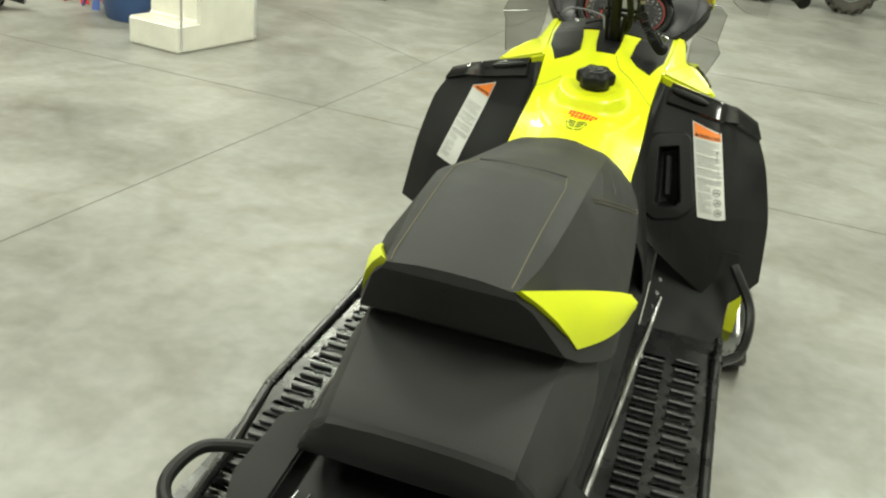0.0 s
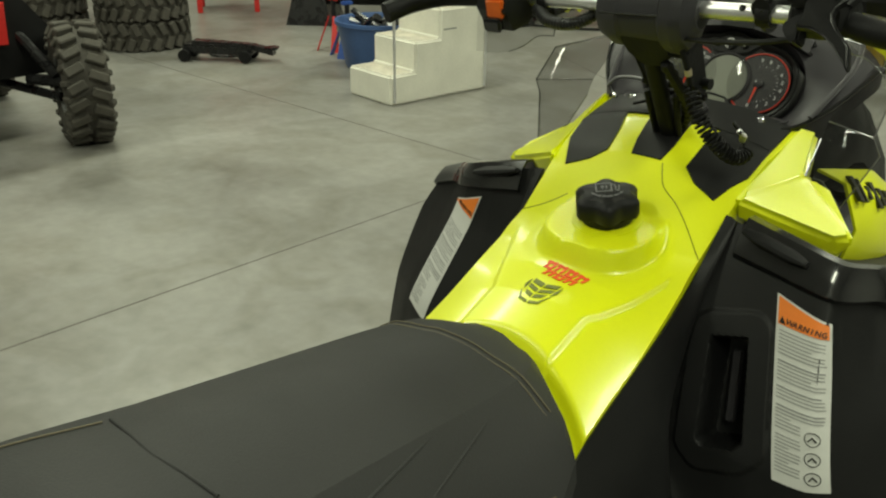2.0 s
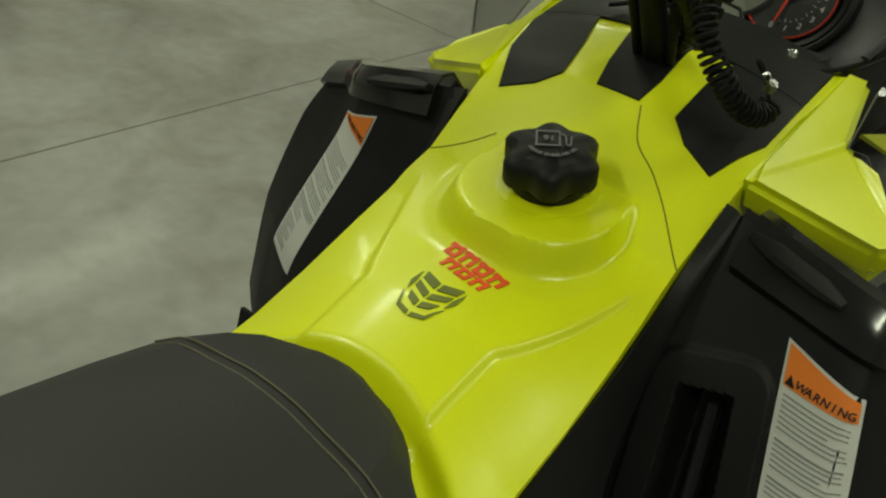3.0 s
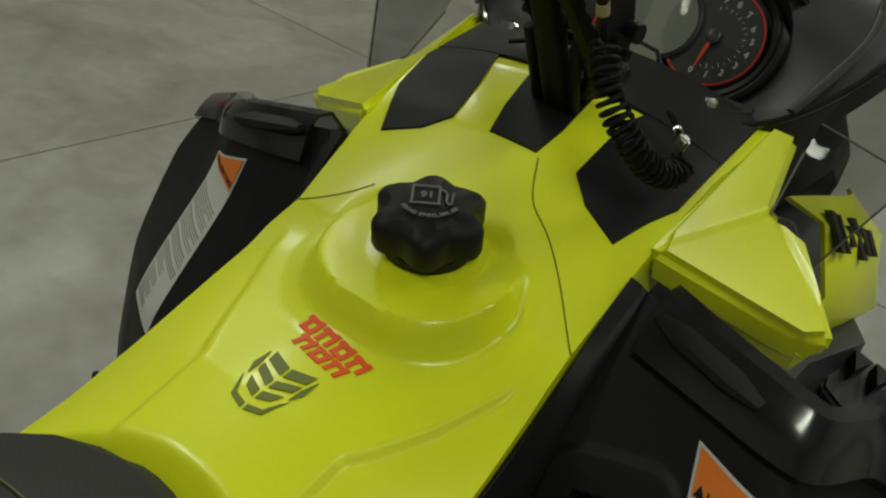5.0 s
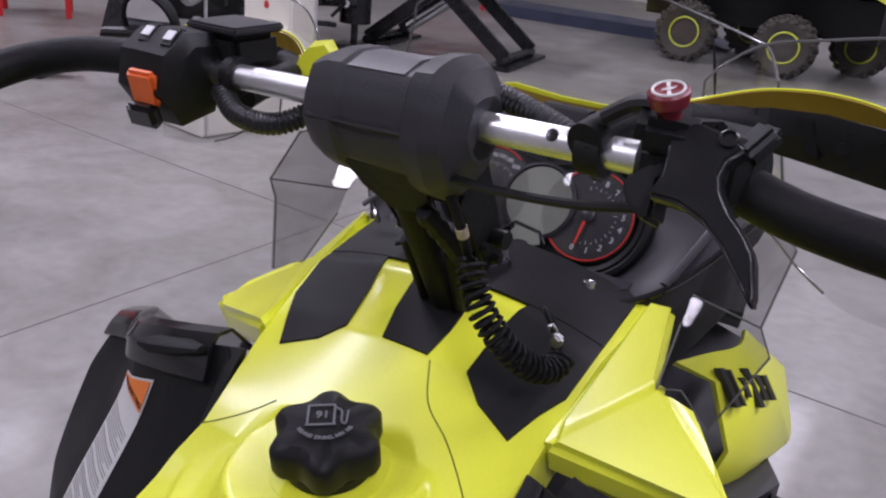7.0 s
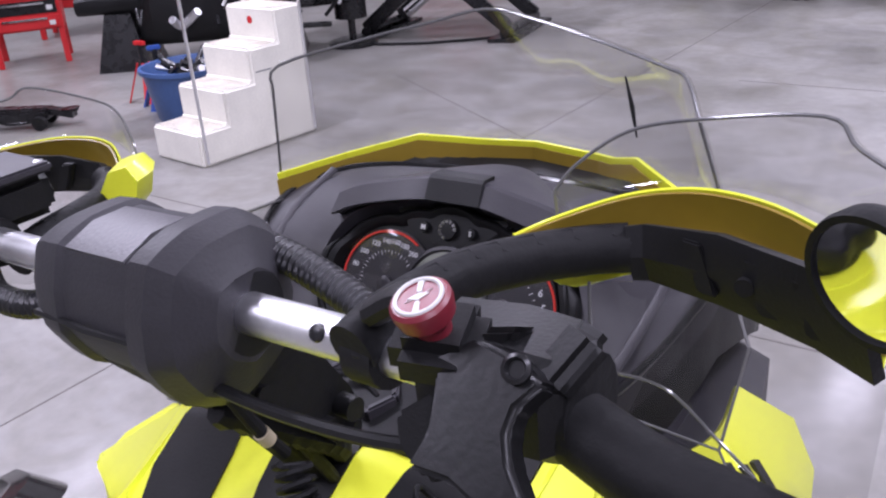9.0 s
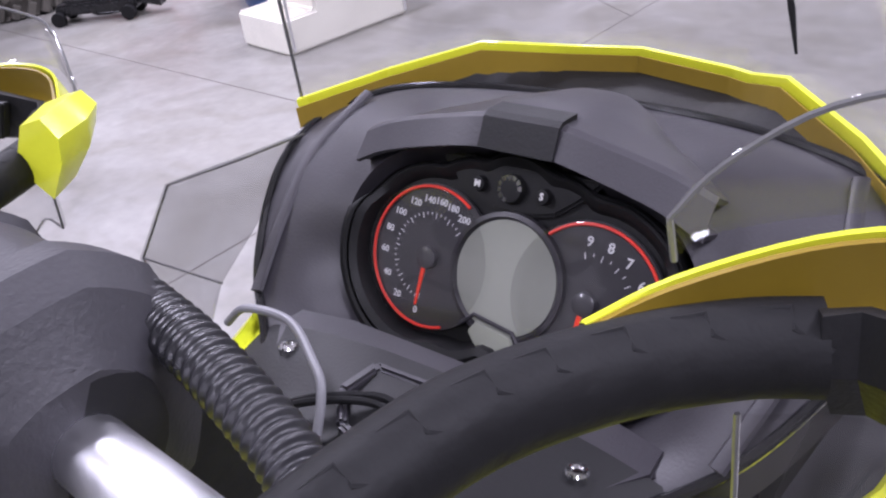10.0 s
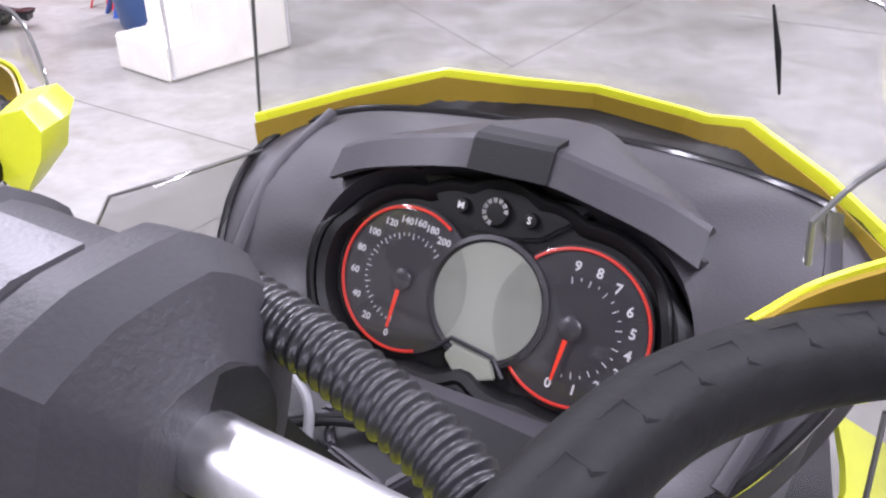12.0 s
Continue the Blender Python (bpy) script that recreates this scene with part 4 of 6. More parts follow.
for c, spans, nums, ticks in ((HL, [(55, 292)], (("0", 262), ("20", 234), ("40", 209), ("60", 184), ("80", 161), ("100", 139), ("120", 117), ("140", 99), ("160", 84), ("180", 69), ("200", 52)), (262, 45)), (HR, [(-135, 132)], (("0", -101), ("1", -76), ("2", -53), ("3", -31), ("4", -10), ("5", 10), ("6", 30), ("7", 53), ("8", 75), ("9", 97)), (-101, 103))):
    dial = part("dial", lathe([(0.001, -0.004), (0.0495, -0.004), (0.0495, -0.001), (0.001, -0.001)], gm(*c, 0.0), 56), DIAL, cluster, "black round dial with red rim and white figures")
    for a0, a1 in spans:
        part("red_rim", tube(arc(c, RR, a0, a1, 60, 0.0006), 0.0011, 6), DIALRED, dial)
    for s, a in nums:
        r = 0.0385 if c is HL else 0.037
        words("figure", s, 0.0066 if c is HL else 0.0088, gm(c[0] + r * math.cos(radians(a)), c[1] + r * math.sin(radians(a)), 0.0, -4), PALE, dial, 0.0002)
    tk = []
    n = 30 if c is HL else 18
    for i in range(n + 1):
        a = radians(ticks[0] + (ticks[1] - ticks[0]) * i / n)
        r0, r1 = (0.0285, 0.0305) if i % (3 if c is HL else 2) else (0.0265, 0.0305)
        p, q = gp(c[0] + r0 * math.cos(a), c[1] + r0 * math.sin(a), -0.0005), gp(c[0] + r1 * math.cos(a), c[1] + r1 * math.sin(a), -0.0005)
        tk.append(tube([p, q], 0.00035, 4))
    part("tick_marks", join(*tk), PALE, dial)
    part("dial_glass", lathe([(0.0005, 0.0085), (0.025, 0.008), (0.046, 0.0068), (0.049, 0.006), (0.049, 0.005), (0.0005, 0.007)], gm(*c, 0.0), 56), CLEAR, dial, "clear dial cover")
    part("hub", lathe([(0.0075, 0), (0.0075, 0.004), (0.006, 0.005), (0.001, 0.005)], gm(*c, 0.0), 24), DIAL, dial)
    na = 264 if c is HL else -98
    d = V(math.cos(radians(na)), math.sin(radians(na)), 0)
    part("needle", loft([[gp(c[0] + d.x * r + d.y * w * k, c[1] + d.y * r - d.x * w * k, 0.003 + h) for k, h in ((-1, 0), (1, 0), (1, 0.001), (-1, 0.001))] for r, w in ((0.004, 0.0016), (0.0335, 0.0007))]), NEEDLE, dial, "red pointer")
display = part("display", lathe([(0.001, -0.003), (0.042, -0.003), (0.042, 0.003), (0.039, 0.004), (0.0375, 0.001), (0.001, 0.001)], gm(*CD), 64), GREY, cluster, "round grey liquid crystal display, switched off")
part("lcd", lathe([(0.001, 0.0), (0.037, 0.0), (0.037, 0.0018), (0.001, 0.0018)], gm(*CD), 56), LCD, display)
part("lcd_small", prism([gp(x, v, 0.0022) for x, v in ((-0.011, -0.046), (0.016, -0.050), (0.021, -0.060), (0.005, -0.066), (-0.009, -0.063), (-0.017, -0.055))], GN * 0.003, 0.001), LCD, display)
part("lcd_divider", tube([gp(x, v, 0.004) for x, v in ((-0.024, -0.052), (-0.014, -0.043), (0.016, -0.047), (0.025, -0.058))], 0.0015, 6), GREY, display)
for x, v, s, r in ((-0.0268, 0.040, "M", 0.005), (0.0205, 0.0405, "S", 0.005), (-0.003, 0.0408, "", 0.0095)):
    btn = part("button", lathe([(r, -0.002), (r, 0.010), (r * 0.85, 0.0125), (0.0005, 0.013)], gm(x, v, -0.009), 24), BLACK, cluster)
    if s:
        words("figure", s, 0.0062, gm(x, v, 0.0043), WHITE, btn, 0.0003)
    else:
        part("maker_ring", join(*[prism([gp(x + q * math.cos(a), v + q * math.sin(a), 0.0035) for q, a in ((0.006, a0), (0.009, a0), (0.009, a0 + 0.38), (0.006, a0 + 0.38))], GN * 0.0005) for a0 in (0.52 * k for k in range(9))]), CHROME, btn, "silver toothed ring")
# bridge under the buttons
part("button_bridge", prism([gp(x - 0.003, v, -0.009) for x, v in ((-0.062, 0.056), (-0.046, 0.041), (-0.032, 0.030), (-0.014, 0.0255), (0.0, 0.025), (0.014, 0.0255), (0.032, 0.030), (0.046, 0.041), (0.062, 0.056))], GN * 0.008, 0.002), BLACK, cluster)

# dash shell round the cluster: from the bezel out to the rim
N = 96
RIM = [(-0.03, 0.14, 1.008), (0.03, 0.14, 1.008), (0.10, 0.155, 1.006), (0.150, 0.195, 1.012), (0.185, 0.23, 1.035), (0.215, 0.29, 1.070), (0.222, 0.345, 1.087), (0.188, 0.382, 1.099), (0.139, 0.400, 1.105), (0.06, 0.420, 1.103), (-0.06, 0.420, 1.103), (-0.139, 0.400, 1.105), (-0.188, 0.382, 1.099), (-0.222, 0.345, 1.087), (-0.215, 0.29, 1.070), (-0.185, 0.23, 1.035), (-0.150, 0.195, 1.012), (-0.10, 0.155, 1.006)]
loop = spline(RIM + RIM[:1], 8)


def rim_at(angle):
    best, at_ = 9, loop[0]
    for p in loop:
        q = p - GO
        a = math.atan2(q.dot(GV) + 0.012, q.x) if abs(q.x) + abs(q.dot(GV)) > 0 else 0
        e = abs((a - angle + math.pi) % (2 * math.pi) - math.pi)
        if e < best:
            best, at_ = e, p
    return at_


inner = [gp(x, v, 0.006) for x, v in outline(1.0, N, 0.0168)]
outer = [rim_at(2 * math.pi * i / N) for i in range(N)]
mid1 = [a.lerp(b, 0.35) + GN * 0.004 for a, b in zip(inner, outer)]
mid2 = [a.lerp(b, 0.75) + V(0, 0, 0.006) for a, b in zip(inner, outer)]
under = [p + V(0, 0.0, -0.03) for p in outer]
back = [p + V(0, 0.03, -0.05) for p in inner]
part("dash_shell", loft([inner, mid1, mid2, outer, under, back, inner], True, False), GREY, sled, "dark grey moulded dash surround")
part("dash_floor", drape([(0.15, 0.118), (0.15, 0.2), (-0.15, 0.2), (-0.15, 0.118), (-0.034, 0.112), (0.034, 0.112)], console_z, 0.0032), BLACK, sled, "black floor of the dash")
# lower dash plate with two screws
part("dash_plate", prism([(-0.140, 0.200, 1.010), (-0.114, 0.168, 1.009), (-0.045, 0.140, 1.008), (0.045, 0.140, 1.008), (0.114, 0.168, 1.009), (0.140, 0.200, 1.010), (0.138, 0.222, 1.008), (0.10, 0.235, 1.0), (-0.10, 0.235, 1.0), (-0.138, 0.222, 1.008)], (0, 0, 0.008), 0.003), GREY, sled, "dark grey lower dash plate")
for x in (0.107, -0.107):
    part("dash_screw", lathe([(0.0065, -0.006), (0.0065, 0.0005), (0.0055, 0.0018), (0.0035, 0.002), (0.0028, 0.0006), (0.0004, 0.0006)], pose(x, 0.181, 1.0222, -10, 0, 0), 20), CHROME, sled, "bright socket screw")

# slotted pocket behind the post, grey cable and bolt beside it
POCKET = [(-0.042, 0.161), (-0.036, 0.190), (0.012, 0.192), (0.036, 0.152), (0.025, 0.126), (-0.021, 0.138)]
part("pocket_frame", join(*[prism([(a[0], a[1], 1.016), (b[0], b[1], 1.016), (b[0] * 0.8, 0.032 + b[1] * 0.8, 1.016), (a[0] * 0.8, 0.032 + a[1] * 0.8, 1.016)], (0, 0, 0.0175), 0.002) for a, b in zip(POCKET, POCKET[1:] + POCKET[:1])]), GREY, sled, "dark moulded pocket frame")
# black plate puts the shade of the open recess into the pocket
part("pocket_shade", prism([(x * 0.8, 0.03 + y * 0.8, 1.017) for x, y in POCKET], (0, 0, 0.005)), BLACKINK, sled)
for k in range(2):
    part("braided_lead", tube(resample(spline([(-0.075, 0.125 - 0.003 * k, 1.028), (-0.04, 0.147 - 0.004 * k, 1.037), (-0.008, 0.166 - 0.006 * k, 1.034), (0.016, 0.160 - 0.007 * k, 1.026)], 8), 0.003), 0.0024, 8), RUBBER, sled, "black braided lead")
part("grey_cable", tube(spline([(-0.15, 0.17, 1.035), (-0.131, 0.175, 1.05), (-0.092, 0.177, 1.052), (-0.053, 0.158, 1.05), (-0.034, 0.144, 1.045), (-0.025, 0.12, 1.02)], 8), 0.0029, 10), mat("grey_cable_sleeve", (0.17, 0.17, 0.18), 0.4, bump=0.1), sled, "grey sleeved cable")
part("rim_trim", tube([p + V(0, 0, 0.001) for p in loop], 0.0035, 8), GLOSS, sled, "glossy black edge of the dash")

# brow over the dials with a lid in the middle
BROW_X = (-0.122, -0.094, -0.05, -0.02, 0.005, 0.03, 0.056, 0.098, 0.126)


def brow_row(ys, zs, sx=1.0):
    """One line across the brow, given for half of it, from its middle outwards."""
    ys, zs = (*ys[:0:-1], *ys), (*zs[:0:-1], *zs)
    return spline([(0.002 + (x - 0.002) * sx, y, z) for x, y, z in zip(BROW_X, ys, zs)], 5)


LOWER = ((0.297, 0.297, 0.294, 0.291, 0.288), (1.1275, 1.127, 1.1235, 1.1135, 1.102))
UPPER = ((0.308, 0.308, 0.307, 0.306, 0.305), (1.1425, 1.142, 1.137, 1.127, 1.116))
part("brow", sheet([
    brow_row([y + 0.016 for y in LOWER[0]], [z - 0.008 for z in LOWER[1]]),
    brow_row([y + 0.003 for y in LOWER[0]], [z - 0.001 for z in LOWER[1]]),
    brow_row(*LOWER), brow_row(*UPPER),
    brow_row([y + 0.005 for y in UPPER[0]], [z + 0.001 for z in UPPER[1]]),
    brow_row((0.345, 0.345, 0.343, 0.336, 0.326), (1.138, 1.137, 1.131, 1.120, 1.105), 0.99),
    brow_row((0.372, 0.371, 0.362, 0.348, 0.338), (1.131, 1.130, 1.126, 1.112, 1.097), 0.97),
    brow_row((0.402, 0.400, 0.388, 0.364, 0.348), (1.122, 1.120, 1.112, 1.098, 1.088), 0.97),
    brow_row((0.412, 0.410, 0.398, 0.374, 0.356), (1.100, 1.098, 1.092, 1.084, 1.078), 0.99)], 0.004), GREY, sled, "dark grey brow over the dials", 22)
part("brow_lid", sheet([[(x, y, z) for x in (-0.0205, -0.019, 0.006, 0.031, 0.0325)] for y, z in ((0.2995, 1.1245), (0.2955, 1.1275), (0.3065, 1.1435), (0.311, 1.1455), (0.327, 1.1435))], 0.005), BLACK, sled, "black lid on the brow", 22)
for i in range(7):
    x = 0.030 + i * 0.0125
    part("brow_rib", box((0.003, 0.034, 0.010), pose(x, 0.418 - 0.25 * max(0, x - 0.06), 1.0985, -14, 0, 16), 0.0012, 1), BLACK, sled)
# side ribs of the dash
for side in (1, -1):
    part("dash_ridge", tube(spline([(side * 0.168, 0.21, 1.028), (side * 0.182, 0.26, 1.058), (side * 0.19, 0.31, 1.085), (side * 0.18, 0.37, 1.108)], 6), 0.005, 8, flat=0.5), GREY, sled)

# yellow visor band and clear windscreen
BAND = [(-0.234, 0.342, 1.106), (-0.185, 0.40, 1.114), (-0.13, 0.455, 1.121), (-0.085, 0.505, 1.103), (-0.03, 0.53, 1.097), (0.05, 0.515, 1.096), (0.07, 0.50, 1.1), (0.108, 0.46, 1.119), (0.17, 0.405, 1.113), (0.226, 0.342, 1.105)]


def band_row(dx, dy, dz):
    out = []
    for a, b in zip(BAND, BAND[1:]):
        for k in range(4):
            out.append(V(*a).lerp(V(*b), k / 4))
    out.append(V(*BAND[-1]))
    return [V(p.x * dx, p.y + dy, p.z + dz) for p in out]


# added sheet: the band's shaded inside, its shade painted as amber
part("band_inner_shade", sheet([band_row(0.975, -0.008, -0.036), band_row(0.985, -0.0055, -0.004)], -0.001), SHADED_YELLOW, sled, "inner face of the yellow screen band, darkened to amber for shade")
GUTTER = [(-0.228, 0.332, 1.078), (-0.190, 0.372, 1.088), (-0.141, 0.390, 1.092), (-0.09, 0.402, 1.092), (-0.03, 0.408, 1.092), (0.03, 0.408, 1.092), (0.06, 0.405, 1.092), (0.11, 0.396, 1.092), (0.17, 0.378, 1.089), (0.228, 0.332, 1.078)]
floor_row = [V(*a).lerp(V(*b), k / 4) for a, b in zip(GUTTER, GUTTER[1:]) for k in range(4)] + [V(*GUTTER[-1])]
part("dash_gutter", sheet([floor_row, [a.lerp(b, 0.5) + V(0, 0, -0.006) for a, b in zip(floor_row, band_row(0.985, 0.0, -0.02))], band_row(0.985, 0.0, -0.017)], 0.003), BLACK, sled, "black gutter between dash and screen band")
part("visor_band", sheet([band_row(1.0, 0.006, -0.032), band_row(1.0, 0.0, -0.004), band_row(1.0, 0.0, 0.0), band_row(1.008, 0.004, 0.0)], 0.004), YELLOW, sled, "neon yellow band below the windscreen")
ws = []
lower = band_row(1.01, 0.008, -0.004)
TOPS = [(-0.197, 0.320, 1.203), (-0.185, 0.320, 1.228), (-0.108, 0.36, 1.247), (-0.055, 0.384, 1.257), (-0.004, 0.398, 1.267), (0.05, 0.393, 1.259), (0.10, 0.383, 1.249), (0.165, 0.362, 1.236), (0.187, 0.35, 1.230), (0.206, 0.322, 1.208)]
tops = spline(TOPS, 4)
for k in range(9):
    t = k / 8
    ws.append([a.lerp(b, t) + V(0, 0.03 * (1 - abs(j / 18 - 1) ** 3), 0) * math.sin(math.pi * t) for j, (a, b) in enumerate(zip(lower, tops))])
wscreen = part("windscreen", sheet(ws, 0.003), CLEAR, sled, "clear polycarbonate windscreen")
part("screen_edge", tube([r[0] for r in ws[:-1]] + list(ws[-1]) + [r[-1] for r in ws[-2::-1]], 0.0014, 6), EDGE, wscreen, "dark polished screen edge")
part("antenna_stub", tube([(0.136, 0.386, 1.168), (0.131, 0.389, 1.192), (0.124, 0.392, 1.217)], lambda t: 0.0008 + 0.0012 * math.sin(math.pi * t), 6), BLACK, sled)

# smoked side deflectors
DEFLECT_IN = [(0.214, 0.325, 1.088), (0.202, 0.262, 1.058), (0.197, 0.203, 1.030), (0.196, 0.185, 1.008), (0.199, 0.132, 0.968)]
DEFLECT_MID = [(0.230, 0.305, 1.092), (0.235, 0.251, 1.071), (0.228, 0.208, 1.022), (0.234, 0.196, 1.000), (0.212, 0.168, 0.952)]
DEFLECT_OUT = {1: [(0.246, 0.285, 1.095), (0.268, 0.240, 1.083), (0.259, 0.213, 1.014), (0.273, 0.207, 0.991), (0.240, 0.182, 0.913)],
               -1: [(0.256, 0.290, 1.075), (0.306, 0.250, 1.062), (0.322, 0.215, 1.008), (0.312, 0.213, 0.987), (0.296, 0.190, 0.905)]}
for side in (1, -1):
    cols = [[V(side * x, y, z) for x, y, z in c] for c in (DEFLECT_IN, DEFLECT_MID, DEFLECT_OUT[side])]
    if side < 0:
        cols[1] = [a.lerp(b, 0.5) for a, b in zip(cols[0], cols[2])]
    fine = [[a.lerp(b, k / 4) for a, b in zip(p, q)] for p, q in zip(cols, cols[1:]) for k in range(4)] + [cols[2]]
    d = part("side_deflector", sheet(fine, 0.003), TINT, sled, "smoked clear side deflector", 20)
    part("deflector_edge", tube([cols[0][0], cols[1][0], *cols[2], cols[1][4], cols[0][4], cols[0][3]], 0.0011, 6), EDGE, d, "dark edge")
    part("deflector_crease", tube([c[2] for c in cols], 0.0010, 6), EDGE, d)

# ---- steering ----
def bar_at(x):
    return V(x, -0.0135 - 0.085 * x, 1.190 + 0.06 * x)


handlebar = part("handlebar", tube([bar_at(-0.30), bar_at(0.262)], 0.0107, 20), ALU, sled, "bare aluminium handlebar with controls")
part("bar_screw", lathe([(0.0045, 0), (0.004, 0.0015), (0.0005, 0.002)], frame_of(bar_at(0.137) + V(0.0, -0.0085, 0.0062), (1, 0, 0), (0, 0.6, 0.8)), 12), DARKSTEEL, handlebar)


def pod_ring(x, s):
    c = bar_at(x * 0.95 + 0.007)
    s = s * 1.04
    prof = ((-0.040, 0.012), (-0.030, 0.034), (-0.008, 0.040), (0.022, 0.038), (0.040, 0.022), (0.044, -0.012), (0.030, -0.040), (-0.004, -0.052), (-0.030, -0.036), (-0.043, -0.010))
    soft = spline([(0, y, z) for y, z in prof + prof[:1]], 4)[:-1]
    hard = [V(0, *a).lerp(V(0, *b), k / 4) for a, b in zip(prof, prof[1:] + prof[:1]) for k in range(4)]
    return [c + p.lerp(q, 0.55) * s for p, q in zip(soft, hard)]


pod = part("bar_pad", loft([pod_ring(-0.078, 0.55), pod_ring(-0.070, 0.82), pod_ring(-0.052, 0.98), pod_ring(-0.035, 1.0), pod_ring(-0.03, 0.93), pod_ring(0.03, 0.93), pod_ring(0.036, 1.07), pod_ring(0.052, 1.09), pod_ring(0.066, 0.93), pod_ring(0.074, 0.62), pod_ring(0.078, 0.5)]), PAD, handlebar, "dark grey moulded handlebar pad", 26)
part("pad_inlay", sheet([[bar_at(x) + V(0, y, z) for x in (-0.022, 0.004, 0.030)] for y, z in ((-0.030, 0.034), (-0.01, 0.0405), (0.012, 0.0395))], 0.003), mat("light_pad_inlay", (0.07, 0.068, 0.074), 0.4, var=0.12, fine=400, bump=0.15), pod, "lighter grey inlay")
part("pad_groove", tube([bar_at(x) + V(0, -0.0425 - (0.002 if abs(x) < 0.03 else 0), -0.004) for x in (-0.05, -0.03, 0.0, 0.03, 0.05)], 0.0022, 6), BLACK, pod)
part("pad_collar", tube([bar_at(0.062), bar_at(0.072), bar_at(0.080), bar_at(0.0815)], lambda t: 0.027 - 0.007 * t * t, 24), BLACK, pod, "black ribbed collar of the pad")

# steering post: two plates, cross bolts and a brace
for x0 in (-0.024, 0.056):
    part("post_plate", prism([(x0, -0.040, 1.165), (x0, 0.024, 1.165), (x0 * 0.9 + 0.002, 0.070, 1.085), (x0 * 0.8 + 0.003, 0.086, 1.050), (x0 * 0.8 + 0.003, 0.056, 1.046), (x0 * 0.9 + 0.002, 0.024, 1.085)], (0.005, 0, 0), 0.002), RUBBER, handlebar, "black steering post plate")
part("post_tube", tube([(0.004, -0.02, 1.16), (0.004, 0.09, 0.975)], 0.013, 16), RUBBER, handlebar, "black steering post")
for x in (-0.018, 0.027):
    part("post_rod", tube([(x, 0.04, 1.062), (x * 0.8, 0.078, 0.985)], 0.005, 10), RUBBER, handlebar, "thin black steering rod")
for y, z in ((-0.005, 1.13), (0.042, 1.075), (0.064, 1.058)):
    part("post_bolt", tube([(-0.026, y, z), (0.062, y, z)], 0.005, 10), RUBBER, handlebar)
part("post_cover", prism([(-0.030, -0.042, 1.155), (0.052, -0.042, 1.158), (0.046, -0.026, 1.130), (0.030, -0.014, 1.112), (0.0, -0.010, 1.108), (-0.022, -0.022, 1.128)], (0, 0.02, 0.010), 0.004), RUBBER, handlebar, "black post cover")
part("cable_brace", tube(spline([(0.058, -0.040, 1.160), (0.11, -0.047, 1.163), (0.165, -0.052, 1.170), (0.215, -0.056, 1.182)], 6), 0.0034, 8), BLACK, handlebar, "black control cable")
part("cable_boss", tube([(0.052, 0.058, 1.080), (0.070, 0.056, 1.080)], 0.008, 14), BLACK, handlebar)
lead = part("tether_lead", tube(spline([(0.060, -0.030, 1.150), (0.068, -0.020, 1.118), (0.068, -0.006, 1.092)], 5), 0.0042, 10), RUBBER, handlebar, "black tether lead")
part("lead_band", tube([(0.0686, -0.0198, 1.1165), (0.0688, -0.0158, 1.1085)], 0.0049, 12), mat("tan_heat_shrink", (0.42, 0.36, 0.24), 0.5, bump=0.05), lead, "tan sleeve")
part("wiring_harness", tube(spline([(0.036, -0.02, 1.12), (0.040, 0.03, 1.07), (0.034, 0.07, 1.03), (0.012, 0.095, 0.995)], 8), 0.008, 8, wave=0.0012, step=1), RUBBER, handlebar)


def hose(name, pts, r, parent, pitch=0.0035, label="black corrugated hose"):
    p = resample(spline(pts, 14), pitch / 10)
    return part(name, tube(p, lambda t: r * (1 + 0.09 * math.cos(2 * math.pi * t * (len(p) - 1) / 10)), 24), HOSE, parent, label, 80)


hose("corrugated_hose", [(0.060, 0.019, 1.209), (0.082, 0.0165, 1.2055), (0.110, 0.011, 1.2000), (0.138, 0.003, 1.1930), (0.168, -0.014, 1.1820)], 0.0086, handlebar, 0.0044)
hose("corrugated_hose", [(-0.075, 0.01, 1.175), (-0.11, -0.015, 1.155), (-0.15, -0.02, 1.155), (-0.18, -0.008, 1.168)], 0.0088, handlebar, 0.0044)

# right controls
part("bar_clamp", join(tube([bar_at(0.157), bar_at(0.174)], 0.0165, 16), box((0.016, 0.024, 0.026), pose(0.165, -0.030, 1.203, 20, 0, 0), 0.006)), BLACK, handlebar, "black hand guard clamp")
thr = part("throttle_block", loft([[bar_at(x) + V(0, y * s, z * s) for y, z in ((-0.026, 0.012), (-0.014, 0.028), (0.016, 0.028), (0.024, 0.008), (0.02, -0.018), (-0.010, -0.024), (-0.026, -0.010))] for x, s in ((0.197, 0.62), (0.203, 0.92), (0.235, 1.0), (0.258, 0.95), (0.266, 0.7))]), BLACK, handlebar, "black throttle and switch housing")
part("block_neck", box((0.034, 0.034, 0.022), pose(0.214, -0.050, 1.229, 12, 4, 14), 0.006), BLACK, thr)
part("switch_arm", tube(spline([(0.172, -0.034, 1.224), (0.19, -0.036, 1.236), (0.206, -0.040, 1.240)], 5), 0.009, 10, flat=0.7), BLACK, thr)
part("lever_housing", prism([(0.2158, -0.0557, 1.2135), (0.2283, -0.0446, 1.2359), (0.2437, -0.043, 1.239), (0.2393, -0.0484, 1.2281), (0.2283, -0.0583, 1.2083), (0.2179, -0.0616, 1.2019), (0.2201, -0.0721, 1.1809), (0.2136, -0.0726, 1.1797), (0.1999, -0.0681, 1.1887), (0.1962, -0.0628, 1.1995)], (0.004, 0.018, -0.010), 0.0025), BLACK, thr, "black lever housing")
